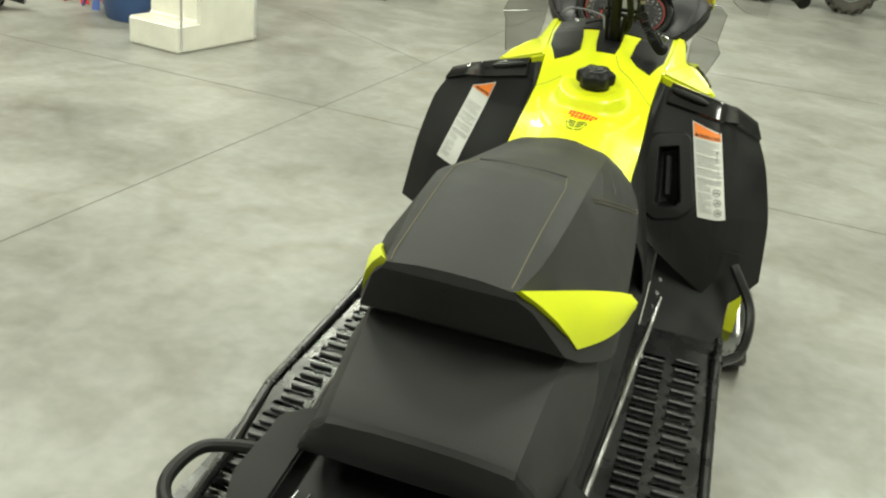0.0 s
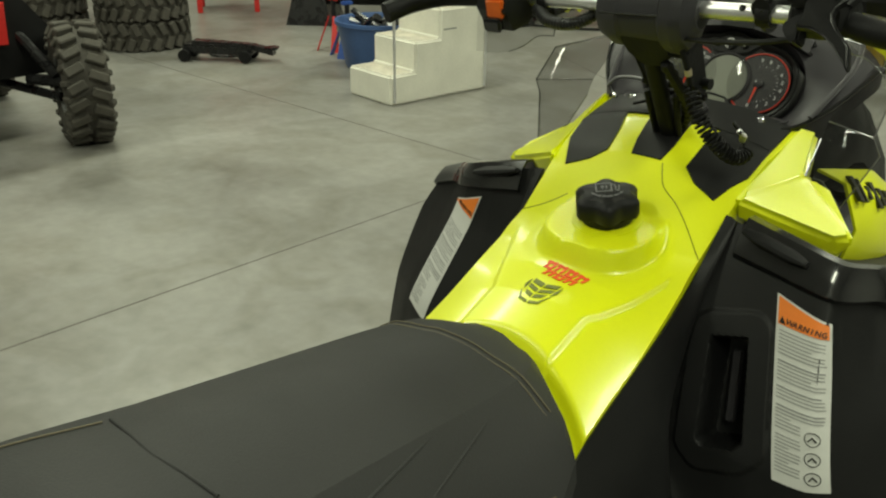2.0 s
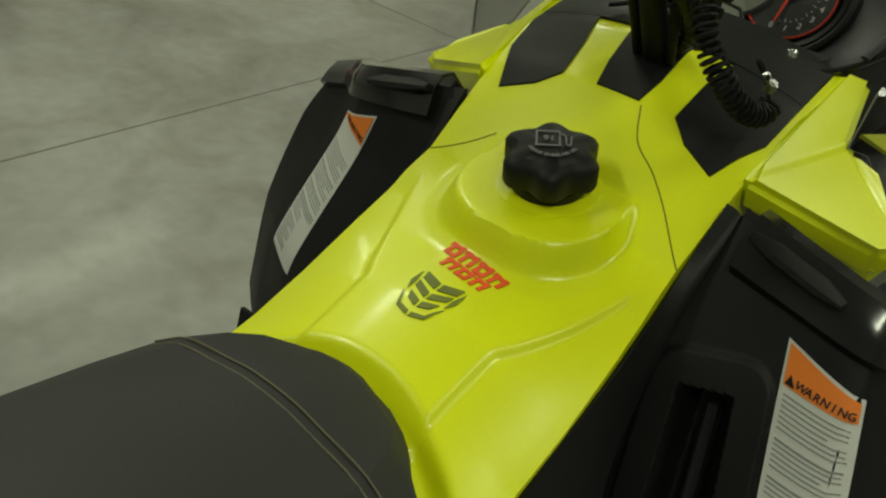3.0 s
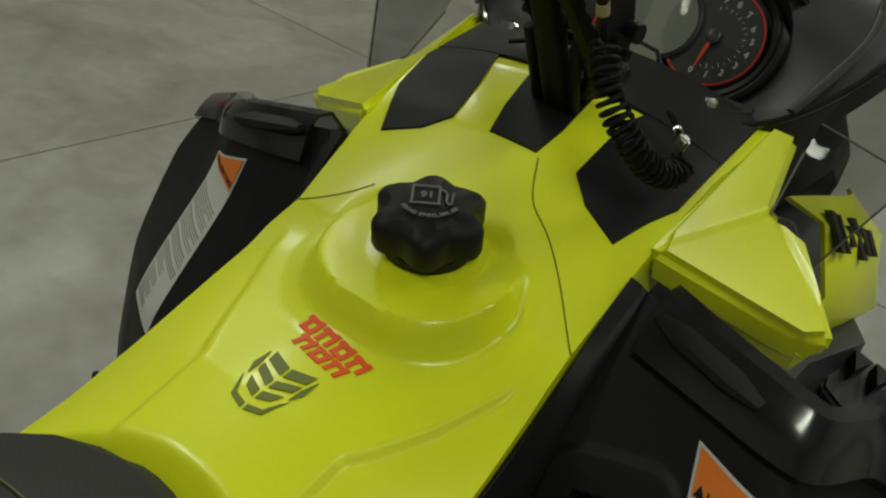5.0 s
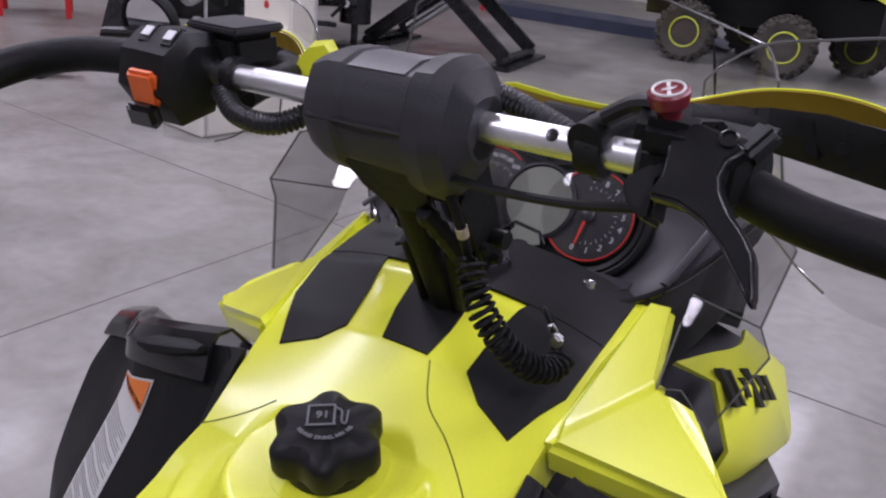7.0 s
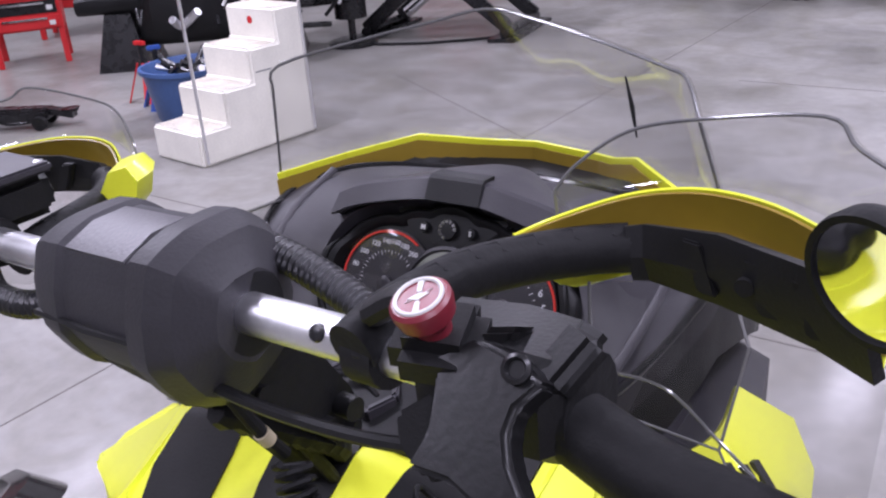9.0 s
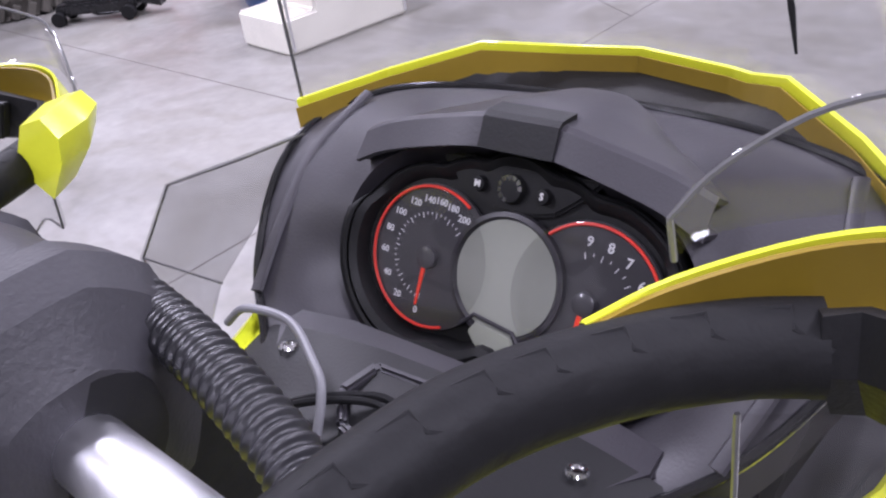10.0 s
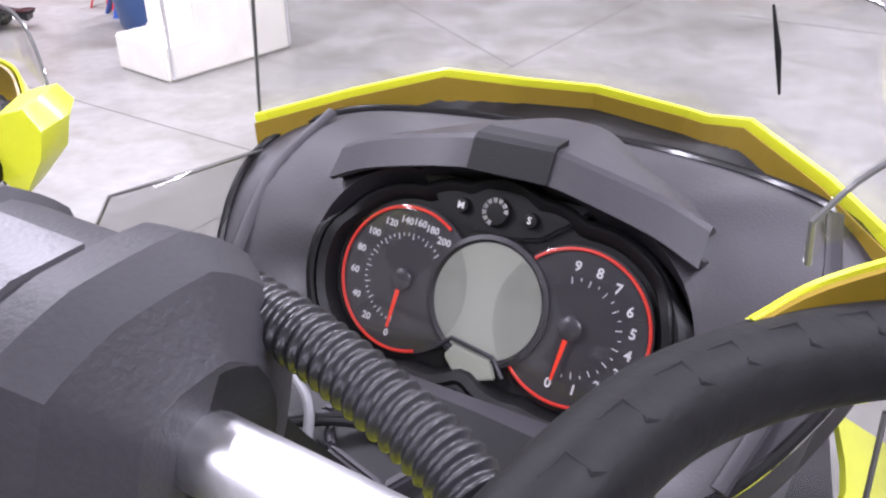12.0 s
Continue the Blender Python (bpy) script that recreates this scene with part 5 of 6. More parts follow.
part("pivot_eye", box((0.020, 0.030, 0.014), pose(0.262, -0.042, 1.228, 35, 0, -30), 0.005, 3), BLACK, thr)
KM = pose(0.215, -0.058, 1.2455, 14, -12, 20) @ Matrix.Scale(0.84, 4)
kill = part("stop_button", loft([[KM @ V(r * math.cos(a), r * math.sin(a), z) for a in (2 * math.pi * (k + 0.5) / 24 for k in range(24))] for r, z in ((0.008, -0.010), (0.009, -0.004), (0.0130, 0.0), (0.0142, 0.006), (0.0140, 0.009), (0.0125, 0.0105))]), RED, thr, "dark red engine stop button with a white ring", 30)
part("white_ring", tube([KM @ V(0.0105 * math.cos(a), 0.0105 * math.sin(a), 0.0108) for a in (2 * math.pi * k / 40 for k in range(41))], 0.0009, 6), WHITE, kill)
part("white_bolt", join(*[prism([KM @ V(x * 0.72, y * 0.72, 0.0104) for x, y in s], KM.to_3x3() @ V(0, 0, 0.0006)) for s in ([(-0.002, 0.013), (0.002, 0.013), (0.0015, 0.004), (-0.0015, 0.004)], [(-0.002, -0.013), (0.002, -0.013), (0.0015, -0.004), (-0.0015, -0.004)], [(-0.008, -0.004), (-0.001, -0.001), (0.008, 0.005), (0.001, 0.001)], [(-0.007, -0.001), (0.0, 0.003), (0.007, 0.002), (0.0, -0.003)])]), WHITE, kill)
part("throttle_lever", prism([(0.2181, -0.061, 1.2319), (0.2324, -0.0545, 1.2387), (0.2528, -0.0578, 1.2353), (0.2618, -0.0619, 1.231), (0.2542, -0.0687, 1.2238), (0.2535, -0.0749, 1.2173), (0.2573, -0.0811, 1.2108), (0.2651, -0.0877, 1.2038), (0.2755, -0.0942, 1.197), (0.2836, -0.101, 1.1899), (0.291, -0.1167, 1.1733), (0.2903, -0.1204, 1.1694), (0.2812, -0.1127, 1.1775), (0.2675, -0.1021, 1.1887), (0.252, -0.0937, 1.1976), (0.237, -0.0895, 1.202), (0.2193, -0.0894, 1.202), (0.2234, -0.0799, 1.212), (0.2215, -0.0702, 1.2223)], (0.003, 0.008, -0.007), 0.0028, 3), SATIN, thr, "satin black thumb throttle lever", 45)
part("lever_screw", lathe([(0.0055, 0), (0.0055, 0.002), (0.004, 0.003), (0.003, 0.001), (0.0005, 0.001)], frame_of((0.2515, -0.0605, 1.2335), (1, 0.1, 0), (0, 0.69, 0.72)), 16), DARKSTEEL, thr)
GRIP = [(0.266, -0.043, 1.201), (0.294, -0.052, 1.197), (0.325, -0.058, 1.195), (0.354, -0.066, 1.195), (0.380, -0.084, 1.193), (0.402, -0.108, 1.188), (0.416, -0.134, 1.180)]
part("grip", tube(resample(spline(GRIP, 8), 0.004), 0.0145, 20), RUBBER, handlebar, "black rubber hooked grip")
part("grip_flange", tube([bar_at(0.262), bar_at(0.268)], 0.021, 18), RUBBER, handlebar)


GUARD_ARM = [(0.166, -0.036, 1.222), (0.170, -0.010, 1.226), (0.179, 0.030, 1.2255), (0.197, 0.064, 1.222), (0.220, 0.088, 1.220), (0.240, 0.099, 1.220)]
SHELL_LIP = [(0.1915, 0.064, 1.2290), (0.206, 0.083, 1.2295), (0.229, 0.101, 1.2360), (0.255, 0.112, 1.2390), (0.281, 0.110, 1.2410), (0.311, 0.097, 1.2410), (0.352, 0.068, 1.2360)]
SHELL_TOP = [(0.1900, 0.067, 1.2335), (0.203, 0.0905, 1.2355), (0.230, 0.1105, 1.2425), (0.254, 0.1205, 1.2455), (0.280, 0.119, 1.2475), (0.312, 0.105, 1.2475), (0.355, 0.075, 1.2420)]
PANE_LOW = [(0.197, 0.103, 1.230), (0.204, 0.110, 1.236), (0.230, 0.121, 1.242), (0.258, 0.127, 1.246), (0.300, 0.118, 1.248), (0.335, 0.098, 1.246), (0.372, 0.064, 1.240)]
PANE_TOP = [(0.196, 0.103, 1.243), (0.207, 0.110, 1.257), (0.229, 0.120, 1.272), (0.260, 0.125, 1.279), (0.320, 0.106, 1.292), (0.337, 0.091, 1.284), (0.374, 0.054, 1.279)]
SKIRT_TOP = [(0.224, 0.080, 1.207), (0.250, 0.093, 1.206), (0.285, 0.093, 1.206), (0.325, 0.075, 1.206), (0.362, 0.049, 1.204)]
SKIRT_LOW = [(0.226, 0.075, 1.160), (0.262, 0.081, 1.154), (0.292, 0.077, 1.133), (0.325, 0.060, 1.122), (0.360, 0.040, 1.125)]


def hand_guard(side, dx=0.0, dy=0.0, dz=0.0):
    """A hand guard: a ribbed arm from the bar, a plate, a yellow shell with its inner face coloured amber for shade and
    clear panes above and below.
    """
    def s(p):
        return V((p[0] + dx) * side - 0.004, p[1] + dy - 0.006, p[2] + dz - 0.015)

    path = resample(spline([s(p) for p in GUARD_ARM], 8), 0.004)
    g = part("hand_guard", tube(path, 0.0125, 16, flat=1.0), RUBBER, handlebar, "black hand guard with a yellow wind shell")
    for k in range(8):
        i = 3 + int(k * (len(path) - 8) / 7)
        a, b, c = path[i], path[min(i + 2, len(path) - 1)], path[min(i + 4, len(path) - 1)]
        n = (c - a).normalized()
        w = n.cross(V(0, 0, 1))
        part("guard_rib", tube([a - w * 0.009 + V(0, 0, 0.0076), a + V(0, 0, 0.0119), b + V(0, 0, 0.0122), b + w * 0.006 + V(0, 0, 0.0104), c + w * 0.0095 + V(0, 0, 0.0066)], 0.0008, 6), RUBBER, g)
    part("guard_plate", sheet([[s(p) for p in r] for r in ([(0.236, 0.096, 1.2325), (0.246, 0.101, 1.233), (0.285, 0.093, 1.238), (0.326, 0.073, 1.240), (0.352, 0.055, 1.236)], [(0.238, 0.092, 1.220), (0.248, 0.096, 1.220), (0.287, 0.088, 1.222), (0.330, 0.068, 1.224), (0.356, 0.05, 1.222)], [(0.240, 0.096, 1.2075), (0.250, 0.101, 1.207), (0.289, 0.092, 1.205), (0.334, 0.070, 1.206), (0.360, 0.052, 1.206)])], 0.006), BLACK, g, "black moulded plate", 25)
    for x, y in ((0.266, 0.0885), (0.296, 0.0785), (0.318, 0.068)):
        part("guard_fin", prism([s((x, y, 1.234)), s((x + 0.010, y - 0.003, 1.234)), s((x + 0.020, y - 0.008, 1.210)), s((x + 0.010, y - 0.005, 1.210))], (0, 0.006, 0), 0.001), BLACK, g, "black slanted fin")
    part("plate_bolt", tube([s((0.300, 0.080, 1.222)), s((0.299, 0.074, 1.222))], 0.0045, 12), RUBBER, g)
    top = spline([s(p) for p in SHELL_TOP], 4)
    lip = [b.lerp(a, 0.12) for i, (a, b) in enumerate(zip(spline([s(p) for p in SHELL_LIP], 4), top))]
    ends = [smooth01(i / 6) for i in range(len(top))]
    out = [p + V(0.003 * side, 0.007, -0.012 - 0.008 * e) for p, e in zip(top, ends)]
    low = [p + V(0.004 * side, 0.006 - 0.004 * e, -0.018 - 0.013 * e) for p, e in zip(top, ends)]
    hem = [p + V(0.003 * side, 0.001 - 0.008 * e, -0.021 - 0.021 * e) for p, e in zip(top, ends)]
    part("wind_shell", sheet([lip, top, out, low, hem], 0.0016 * side), YELLOW, g, "neon yellow wind shell", 50)
    # added sheet inside the shell; its amber stands for yellow in shade
    part("shell_inner_shade", sheet([[p + V(0, -0.0024, -0.0004) for p in r] for r in (lip, [q + V(0, -0.002, 0) for q in out], low, [q + V(0, 0.002, 0.006) for q in hem])], 0.0015 * side), SHADED_YELLOW, g, "inner face of the yellow wind shell, darkened to amber for shade", 50)
    if side < 0:
        part("shell_tip", loft([[V(x - 0.004, y - 0.006, z - 0.019) for x, y, z in ring] for ring in ([(-0.196, 0.106, 1.180), (-0.177, 0.110, 1.207), (-0.160, 0.114, 1.212), (-0.153, 0.116, 1.201), (-0.157, 0.114, 1.186), (-0.171, 0.108, 1.164)], [(-0.214, 0.128, 1.178), (-0.187, 0.132, 1.209), (-0.168, 0.136, 1.213), (-0.160, 0.138, 1.201), (-0.165, 0.136, 1.184), (-0.184, 0.130, 1.164)], [(-0.230, 0.150, 1.180), (-0.205, 0.154, 1.202), (-0.190, 0.156, 1.206), (-0.182, 0.158, 1.198), (-0.188, 0.156, 1.186), (-0.205, 0.150, 1.170)])]), YELLOW, g, "", 40)
    down, up = spline([s(p) for p in PANE_LOW], 5), spline([s(p) for p in PANE_TOP], 5)
    pane = [[a.lerp(b, k / 5) for a, b in zip(down, up)] for k in range(6)]
    glass = part("wind_pane", sheet(pane, 0.0025), CLEAR, g, "clear wind deflector pane")
    part("pane_edge", tube([r[0] for r in pane[:-1]] + list(pane[-1]) + [r[-1] for r in pane[-2::-1]], 0.0010, 6), EDGE, glass)
    down, up = spline([s(p) for p in SKIRT_LOW], 5), spline([s(p) for p in SKIRT_TOP], 5)
    pane = [[a.lerp(b, k / 5) for a, b in zip(up, down)] for k in range(6)]
    glass = part("wind_pane", sheet(pane, 0.0025), CLEAR, g, "clear lower wind deflector pane")
    part("pane_edge", tube([r[0] for r in pane[:-1]] + list(pane[-1])[:14], 0.0009, 6), EDGE, glass)
    return g


hand_guard(1)
hand_guard(-1, 0.006, 0.055, -0.048)
def round_mirror(c, eye, seen, parent, k=1.0):
    c = V(*c)
    n = ((V(*eye) - c).normalized() + (V(*seen) - c).normalized()).normalized()
    u = V(0, 0, 1).cross(n).normalized()
    mm = frame_of(c, u, n.cross(u)) @ Matrix.Diagonal((0.9 * k, k, k, 1))
    ob = part("bar_mirror", lathe([(0.001, -0.014), (0.02, -0.013), (0.028, -0.004), (0.0295, 0.004), (0.029, 0.007), (0.026, 0.007), (0.0255, 0.004), (0.001, 0.004)], mm, 36), RUBBER, parent, "round black bar mirror")
    part("mirror_glass", lathe([(0.001, 0.004), (0.0255, 0.004), (0.0255, 0.0052), (0.001, 0.0052)], mm, 36), MIRROR, ob, "mirror glass")


MIRROR = mat("mirror_glass", (0.8, 0.8, 0.82), 0.03, 1.0, var=0.02, bump=0, rough_var=0.01)
round_mirror((0.350, 0.030, 1.243), (0.33, -0.40, 1.44), (0.05, -0.16, 0.88), handlebar)
round_mirror((-0.358, 0.075, 1.188), (0.33, -0.40, 1.44), (-0.9, -0.6, 0.5), handlebar, 1.15)

# left controls: brake reservoir, switch block, orange rocker
lb = part("switch_block", loft([[V(x, -0.012, 1.178) + V(0, y * s, z * s) for y, z in ((-0.036, 0.020), (-0.012, 0.036), (0.022, 0.032), (0.03, 0.0), (0.018, -0.036), (-0.02, -0.042), (-0.042, -0.012))] for x, s in ((-0.195, 0.7), (-0.203, 1.0), (-0.235, 1.02), (-0.258, 0.92), (-0.264, 0.7))]), BLACK, handlebar, "black left switch housing")
part("orange_rocker", box((0.028, 0.010, 0.030), pose(-0.222, -0.053, 1.170, 15, 0, 8), 0.003), mat("orange_switch_plastic", (0.75, 0.14, 0.02), 0.45, bump=0), lb, "orange rocker switch")
part("lower_rocker", box((0.03, 0.014, 0.022), pose(-0.226, -0.052, 1.146, 20, 0, 8), 0.004), GLOSS, lb)
for x in (-0.212, -0.238):
    part("toggle", box((0.016, 0.026, 0.014), pose(x, -0.028, 1.205, 35, 0, 8), 0.003), BLACK, lb)
    part("toggle_mark", box((0.008, 0.010, 0.001), pose(x, -0.0325, 1.2115, 35, 0, 8), 0), PALE, lb)
res = part("brake_reservoir", box((0.062, 0.05, 0.03), pose(-0.20, 0.03, 1.196, 0, -3, -8), 0.006), BLACK, handlebar, "black brake fluid reservoir")
part("reservoir_lid", box((0.068, 0.054, 0.007), pose(-0.20, 0.03, 1.2145, 0, -3, -8), 0.002), GREY, res)
for sx, sy in ((-1, -1), (1, 1)):
    part("lid_screw", lathe([(0.004, 0), (0.0035, 0.0015), (0.0005, 0.002)], pose(-0.20 + 0.026 * sx, 0.03 + 0.019 * sy, 1.218), 10), CHROME, res)
part("bar_clamp", tube([bar_at(-0.176), bar_at(-0.166)], 0.0165, 16), BLACK, handlebar)
part("brake_lever", tube(spline([(-0.19, 0.055, 1.19), (-0.26, 0.085, 1.188), (-0.34, 0.07, 1.18), (-0.40, 0.05, 1.175)], 8), 0.008, 10, flat=0.7), BLACK, handlebar, "black brake lever")
part("grip", tube(resample(spline([(-0.262, 0.01, 1.174), (-0.31, 0.003, 1.172), (-0.36, -0.012, 1.168), (-0.40, -0.04, 1.158), (-0.42, -0.08, 1.145)], 8), 0.004), 0.0165, 16), RUBBER, handlebar, "black rubber hooked grip")

handlebar.location = (0.004, 0.006, 0.015)

# safety tether with a coiled cord
axis = resample(spline([(0.074, 0.002, 1.100), (0.086, -0.008, 1.080), (0.101, -0.008, 1.058), (0.118, 0.003, 1.033), (0.130, 0.022, 1.015), (0.137, 0.042, 1.009), (0.138, 0.058, 1.014)], 14), 0.0008)
turns = []
for i, p in enumerate(axis):
    d = (axis[min(i + 1, len(axis) - 1)] - axis[max(i - 1, 0)]).normalized()
    s1 = d.cross(V(1, 0, 0)).normalized()
    s2 = d.cross(s1)
    a = 2 * math.pi * i / 8.5
    turns.append(p + 0.0102 * (math.cos(a) * s1 + math.sin(a) * s2))
tether = part("tether_cord", tube(turns, 0.0021, 6), RUBBER, sled, "black coiled safety tether cord")
part("tether_clip", join(box((0.009, 0.006, 0.018), pose(0.139, 0.036, 1.038, 30, 25, 0), 0.002), box((0.006, 0.006, 0.010), pose(0.131, 0.044, 1.042, 30, -20, 0), 0.0015)), ALU, tether, "bright metal clip")
part("tether_loop", tube(spline([(0.138, 0.054, 1.016), (0.124, 0.068, 1.030), (0.113, 0.066, 1.044), (0.120, 0.052, 1.050), (0.134, 0.040, 1.042)], 6), 0.0022, 8), RUBBER, tether)

sled.rotation_euler.x = LEAN

# ---- round about: steps, tub, stands, machines ----
def loose(name, at, label, category, group="", turn=0.0, size=1.0):
    ob = thing(name, (0, 0, 0), label, category, group)

    def set_down():
        ob.matrix_basis = pose(*at, 0, 0, turn) @ Matrix.Scale(size, 4)
    return ob, set_down


DIRTY = mat("scuffed_tread", (0.55, 0.51, 0.43), 0.6, var=0.35, scale=9, fine=60, bump=0.3)
# white plastic steps with two hand rails (x: width, y: depth)
steps, put = loose("plastic_steps", (-3.13, 2.72, 0), "cream plastic four-step dock stairs with thin metal hand rails", "steps", turn=-9)
W_, T_, R_ = 0.440, 0.203, 0.187
prof = []
for k in range(4):
    prof += [(T_ * k, R_ * k), (T_ * k, R_ * (k + 1))]
prof += [(T_ * 4, R_ * 4), (T_ * 4, 0)]
part("body", prism([(0, y, z) for y, z in prof], (-W_, 0, 0), 0.012, 3), CREAM, steps, "cream moulded stair body")
for k in range(4):
    part("tread", box((W_ - 0.05, T_ - 0.035, 0.004), pose(-W_ / 2, T_ * (k + 0.5), R_ * (k + 1) + 0.001), 0.0015, 1), DIRTY, steps, "scuffed brownish tread")
for x, y in ((-0.005, 0.03), (-0.005, T_ * 4 - 0.02)):
    part("hand_rail", tube([(x + 0.012, y, 0.02), (x + 0.012, y, 1.25)], 0.009, 10), ALU, steps, "thin grey metal rail")
part("red_badge", lathe([(0.001, 0), (0.022, 0), (0.022, 0.002), (0.001, 0.002)], pose(-W_ / 2, T_ * 3 - 0.0005, R_ * 3.6, 90, 0, 0), 24), REDPAINT, steps)
part("side_slot", box((0.003, 0.11, 0.008), pose(0.001, T_ * 2.4, R_ * 2.3), 0.001, 1), INK, steps)
put()

# blue tub of scrap
tub, put = loose("blue_tub", (-4.02, 3.55, 0), "round blue plastic tub full of scrap parts", "tub", size=1.045)
part("shell", lathe([(0.24, 0.0), (0.25, 0.02), (0.30, 0.30), (0.32, 0.305), (0.32, 0.33), (0.30, 0.33), (0.29, 0.30), (0.235, 0.03), (0.001, 0.03)], pose(0, 0, 0), 40), BLUE, tub)
rng = random.Random(3)
for i in range(30):
    a, r = rng.uniform(0, 6.28), rng.uniform(0, 0.2)
    c = V(r * math.cos(a), r * math.sin(a), 0.21 + rng.uniform(0, 0.08))
    part("scrap_piece", tube([c, c + V(rng.uniform(-0.2, 0.2), rng.uniform(-0.2, 0.2), rng.uniform(0.02, 0.12))], rng.uniform(0.01, 0.03), 8), DARKSTEEL if i % 6 else ALU, tub)
put()


def jack_stand(at, material, label):
    js, put_ = loose("jack_stand", at, label, "jack stand", "jack stands", rng.uniform(0, 90))
    for k in range(4):
        a = math.pi / 2 * k + math.pi / 4
        part("leg", loft([[V(math.cos(a + o) * r, math.sin(a + o) * r, z) for o in (-0.22, 0.22)] + [V(math.cos(a + o) * (r - 0.012), math.sin(a + o) * (r - 0.012), z) for o in (0.22, -0.22)] for r, z in ((0.15, 0), (0.045, 0.27))]), material, js)
    part("post", tube([(0, 0, 0.2), (0, 0, 0.40)], 0.02, 10), DARKSTEEL, js)
    part("saddle", box((0.09, 0.04, 0.03), pose(0, 0, 0.405), 0.006), material, js)
    put_()


jack_stand((-4.72, 3.74, 0), REDPAINT, "red steel jack stand on the floor")
jack_stand((-4.46, 3.64, 0), mat("blue_painted_steel", (0.03, 0.08, 0.32), 0.4), "blue steel jack stand on the floor")


def tyre_parts(parent, M, r, w, rim=None, lugs=22):
    ob = part("wheel" if rim else "carcass", lathe([(r * 0.52, -w * 0.38), (r * 0.60, -w * 0.46), (r * 0.82, -w * 0.5), (r * 0.93, -w * 0.42), (r * 0.95, 0), (r * 0.93, w * 0.42), (r * 0.82, w * 0.5), (r * 0.60, w * 0.46), (r * 0.52, w * 0.38)], M, 48), TYRE, parent, "dusty black knobbly tyre")
    blocks = []
    for i in range(lugs):
        for s in (-1, 1):
            a = 360 * (i + (0.5 if s > 0 else 0)) / lugs
            blocks.append(box((0.05 * r / 0.3, 0.045 * r / 0.3, w * 0.42), M @ pose(0, 0, 0, 0, 0, a) @ pose(r * 0.965, 0, s * w * 0.25, s * 24, 0, 0), 0.006, 1))
            blocks.append(box((0.05 * r / 0.3, 0.03 * r / 0.3, w * 0.14), M @ pose(0, 0, 0, 0, 0, a + 4) @ pose(r * 0.90, 0, s * w * 0.46, 0, s * 30, 0), 0.005, 1))
    tagged(part("tread", join(*blocks), TYRE, ob), kind="stuff")
    if rim:
        part("rim", lathe([(0.001, -w * 0.2), (r * 0.5, -w * 0.25), (r * 0.53, -w * 0.4), (r * 0.53, w * 0.4), (r * 0.5, w * 0.25), (0.001, w * 0.2)], M, 32), DARKSTEEL, ob, "black wheel rim")
        for s in (-1, 1):
            part("rim_ring", tube([M @ V(r * 0.50 * math.cos(a), r * 0.50 * math.sin(a), s * w * 0.41) for a in (2 * math.pi * k / 32 for k in range(33))], 0.009, 6), rim, ob, "bright coloured rim ring")


def lying_tyre(at, r, w, turn):
    ob, put_ = loose("stacked_tyre", at, "dusty knobbly tyre lying in a stack", "tyre", "stacked tyres", turn)
    tyre_parts(ob, pose(0, 0, w / 2), r, w)
    put_()


# quad bike half in view: front tyre, axle and footwell
GREYRIM = mat("grey_rim_paint", (0.2, 0.2, 0.2), 0.4)
quad, put = loose("quad_bike", (-4.604, 0.762, 0), "dark red quad bike parked beside the bay", "quad bike", size=1.03)
tyre_parts(quad, pose(0.72, 0.34, 0.30) @ pose(0, 0, 0, 0, 0, -20) @ pose(0, 0, 0, 90, 0, 0), 0.30, 0.22, GREYRIM)
for x, y in ((0.72, -0.36), (-0.62, 0.38), (-0.62, -0.38)):
    tyre_parts(quad, pose(x, y, 0.30) @ pose(0, 0, 0, 90, 0, 0), 0.30, 0.22, GREYRIM)
part("chassis", loft([[V(x, y, z) for y, z in ((-0.32, 0.32), (0.32, 0.32), (0.36, 0.55), (0.2, 0.75), (-0.2, 0.75), (-0.36, 0.55))] for x in (-0.7, -0.3, 0.2, 0.45)]), BLACK, quad)
part("nose", loft([[V(x, y * w, z) for y, z in ((-0.22, 0.5), (0.22, 0.5), (0.24, 0.7), (0.14, h), (-0.14, h), (-0.24, 0.7))] for x, w, h in ((0.0, 1.0, 0.92), (0.2, 0.95, 0.88), (0.4, 0.7, 0.8), (0.5, 0.5, 0.7))]), REDPAINT, quad, "red nose cowl")
part("saddle", loft([[V(x, -0.14, 0.7), V(x, 0.14, 0.7), V(x, 0.11, h), V(x, -0.11, h)] for x, h in ((-0.7, 0.8), (-0.4, 0.88), (0.1, 0.86), (0.22, 0.8))]), VINYL, quad)
part("axle", tube([(0.45, 0.2, 0.3), (0.66, 0.32, 0.3)], 0.03, 10), DARKSTEEL, quad)
part("skid_arm", tube([(0.2, 0.15, 0.26), (0.62, 0.28, 0.22)], 0.025, 10), DARKSTEEL, quad)
part("strut", tube([(0.35, 0.15, 0.62), (0.60, 0.28, 0.33)], 0.03, 10), DARKSTEEL, quad)
put()

# stack of tyres, red cabinet and creeper at the back
for k in range(3):
    lying_tyre((-6.01, 2.82, 0.23 * k), 0.353, 0.23, 31 * k)
for k in range(2):
    lying_tyre((-6.78, 2.35, 0.23 * k), 0.353, 0.23, 47 * k)
jack, put = loose("floor_jack", (-5.06, 2.87, 0), "black trolley jack lying low on the floor", "floor jack", turn=35)
part("frame", box((0.55, 0.16, 0.07), pose(0, 0, 0.09), 0.015), DARKSTEEL, jack)
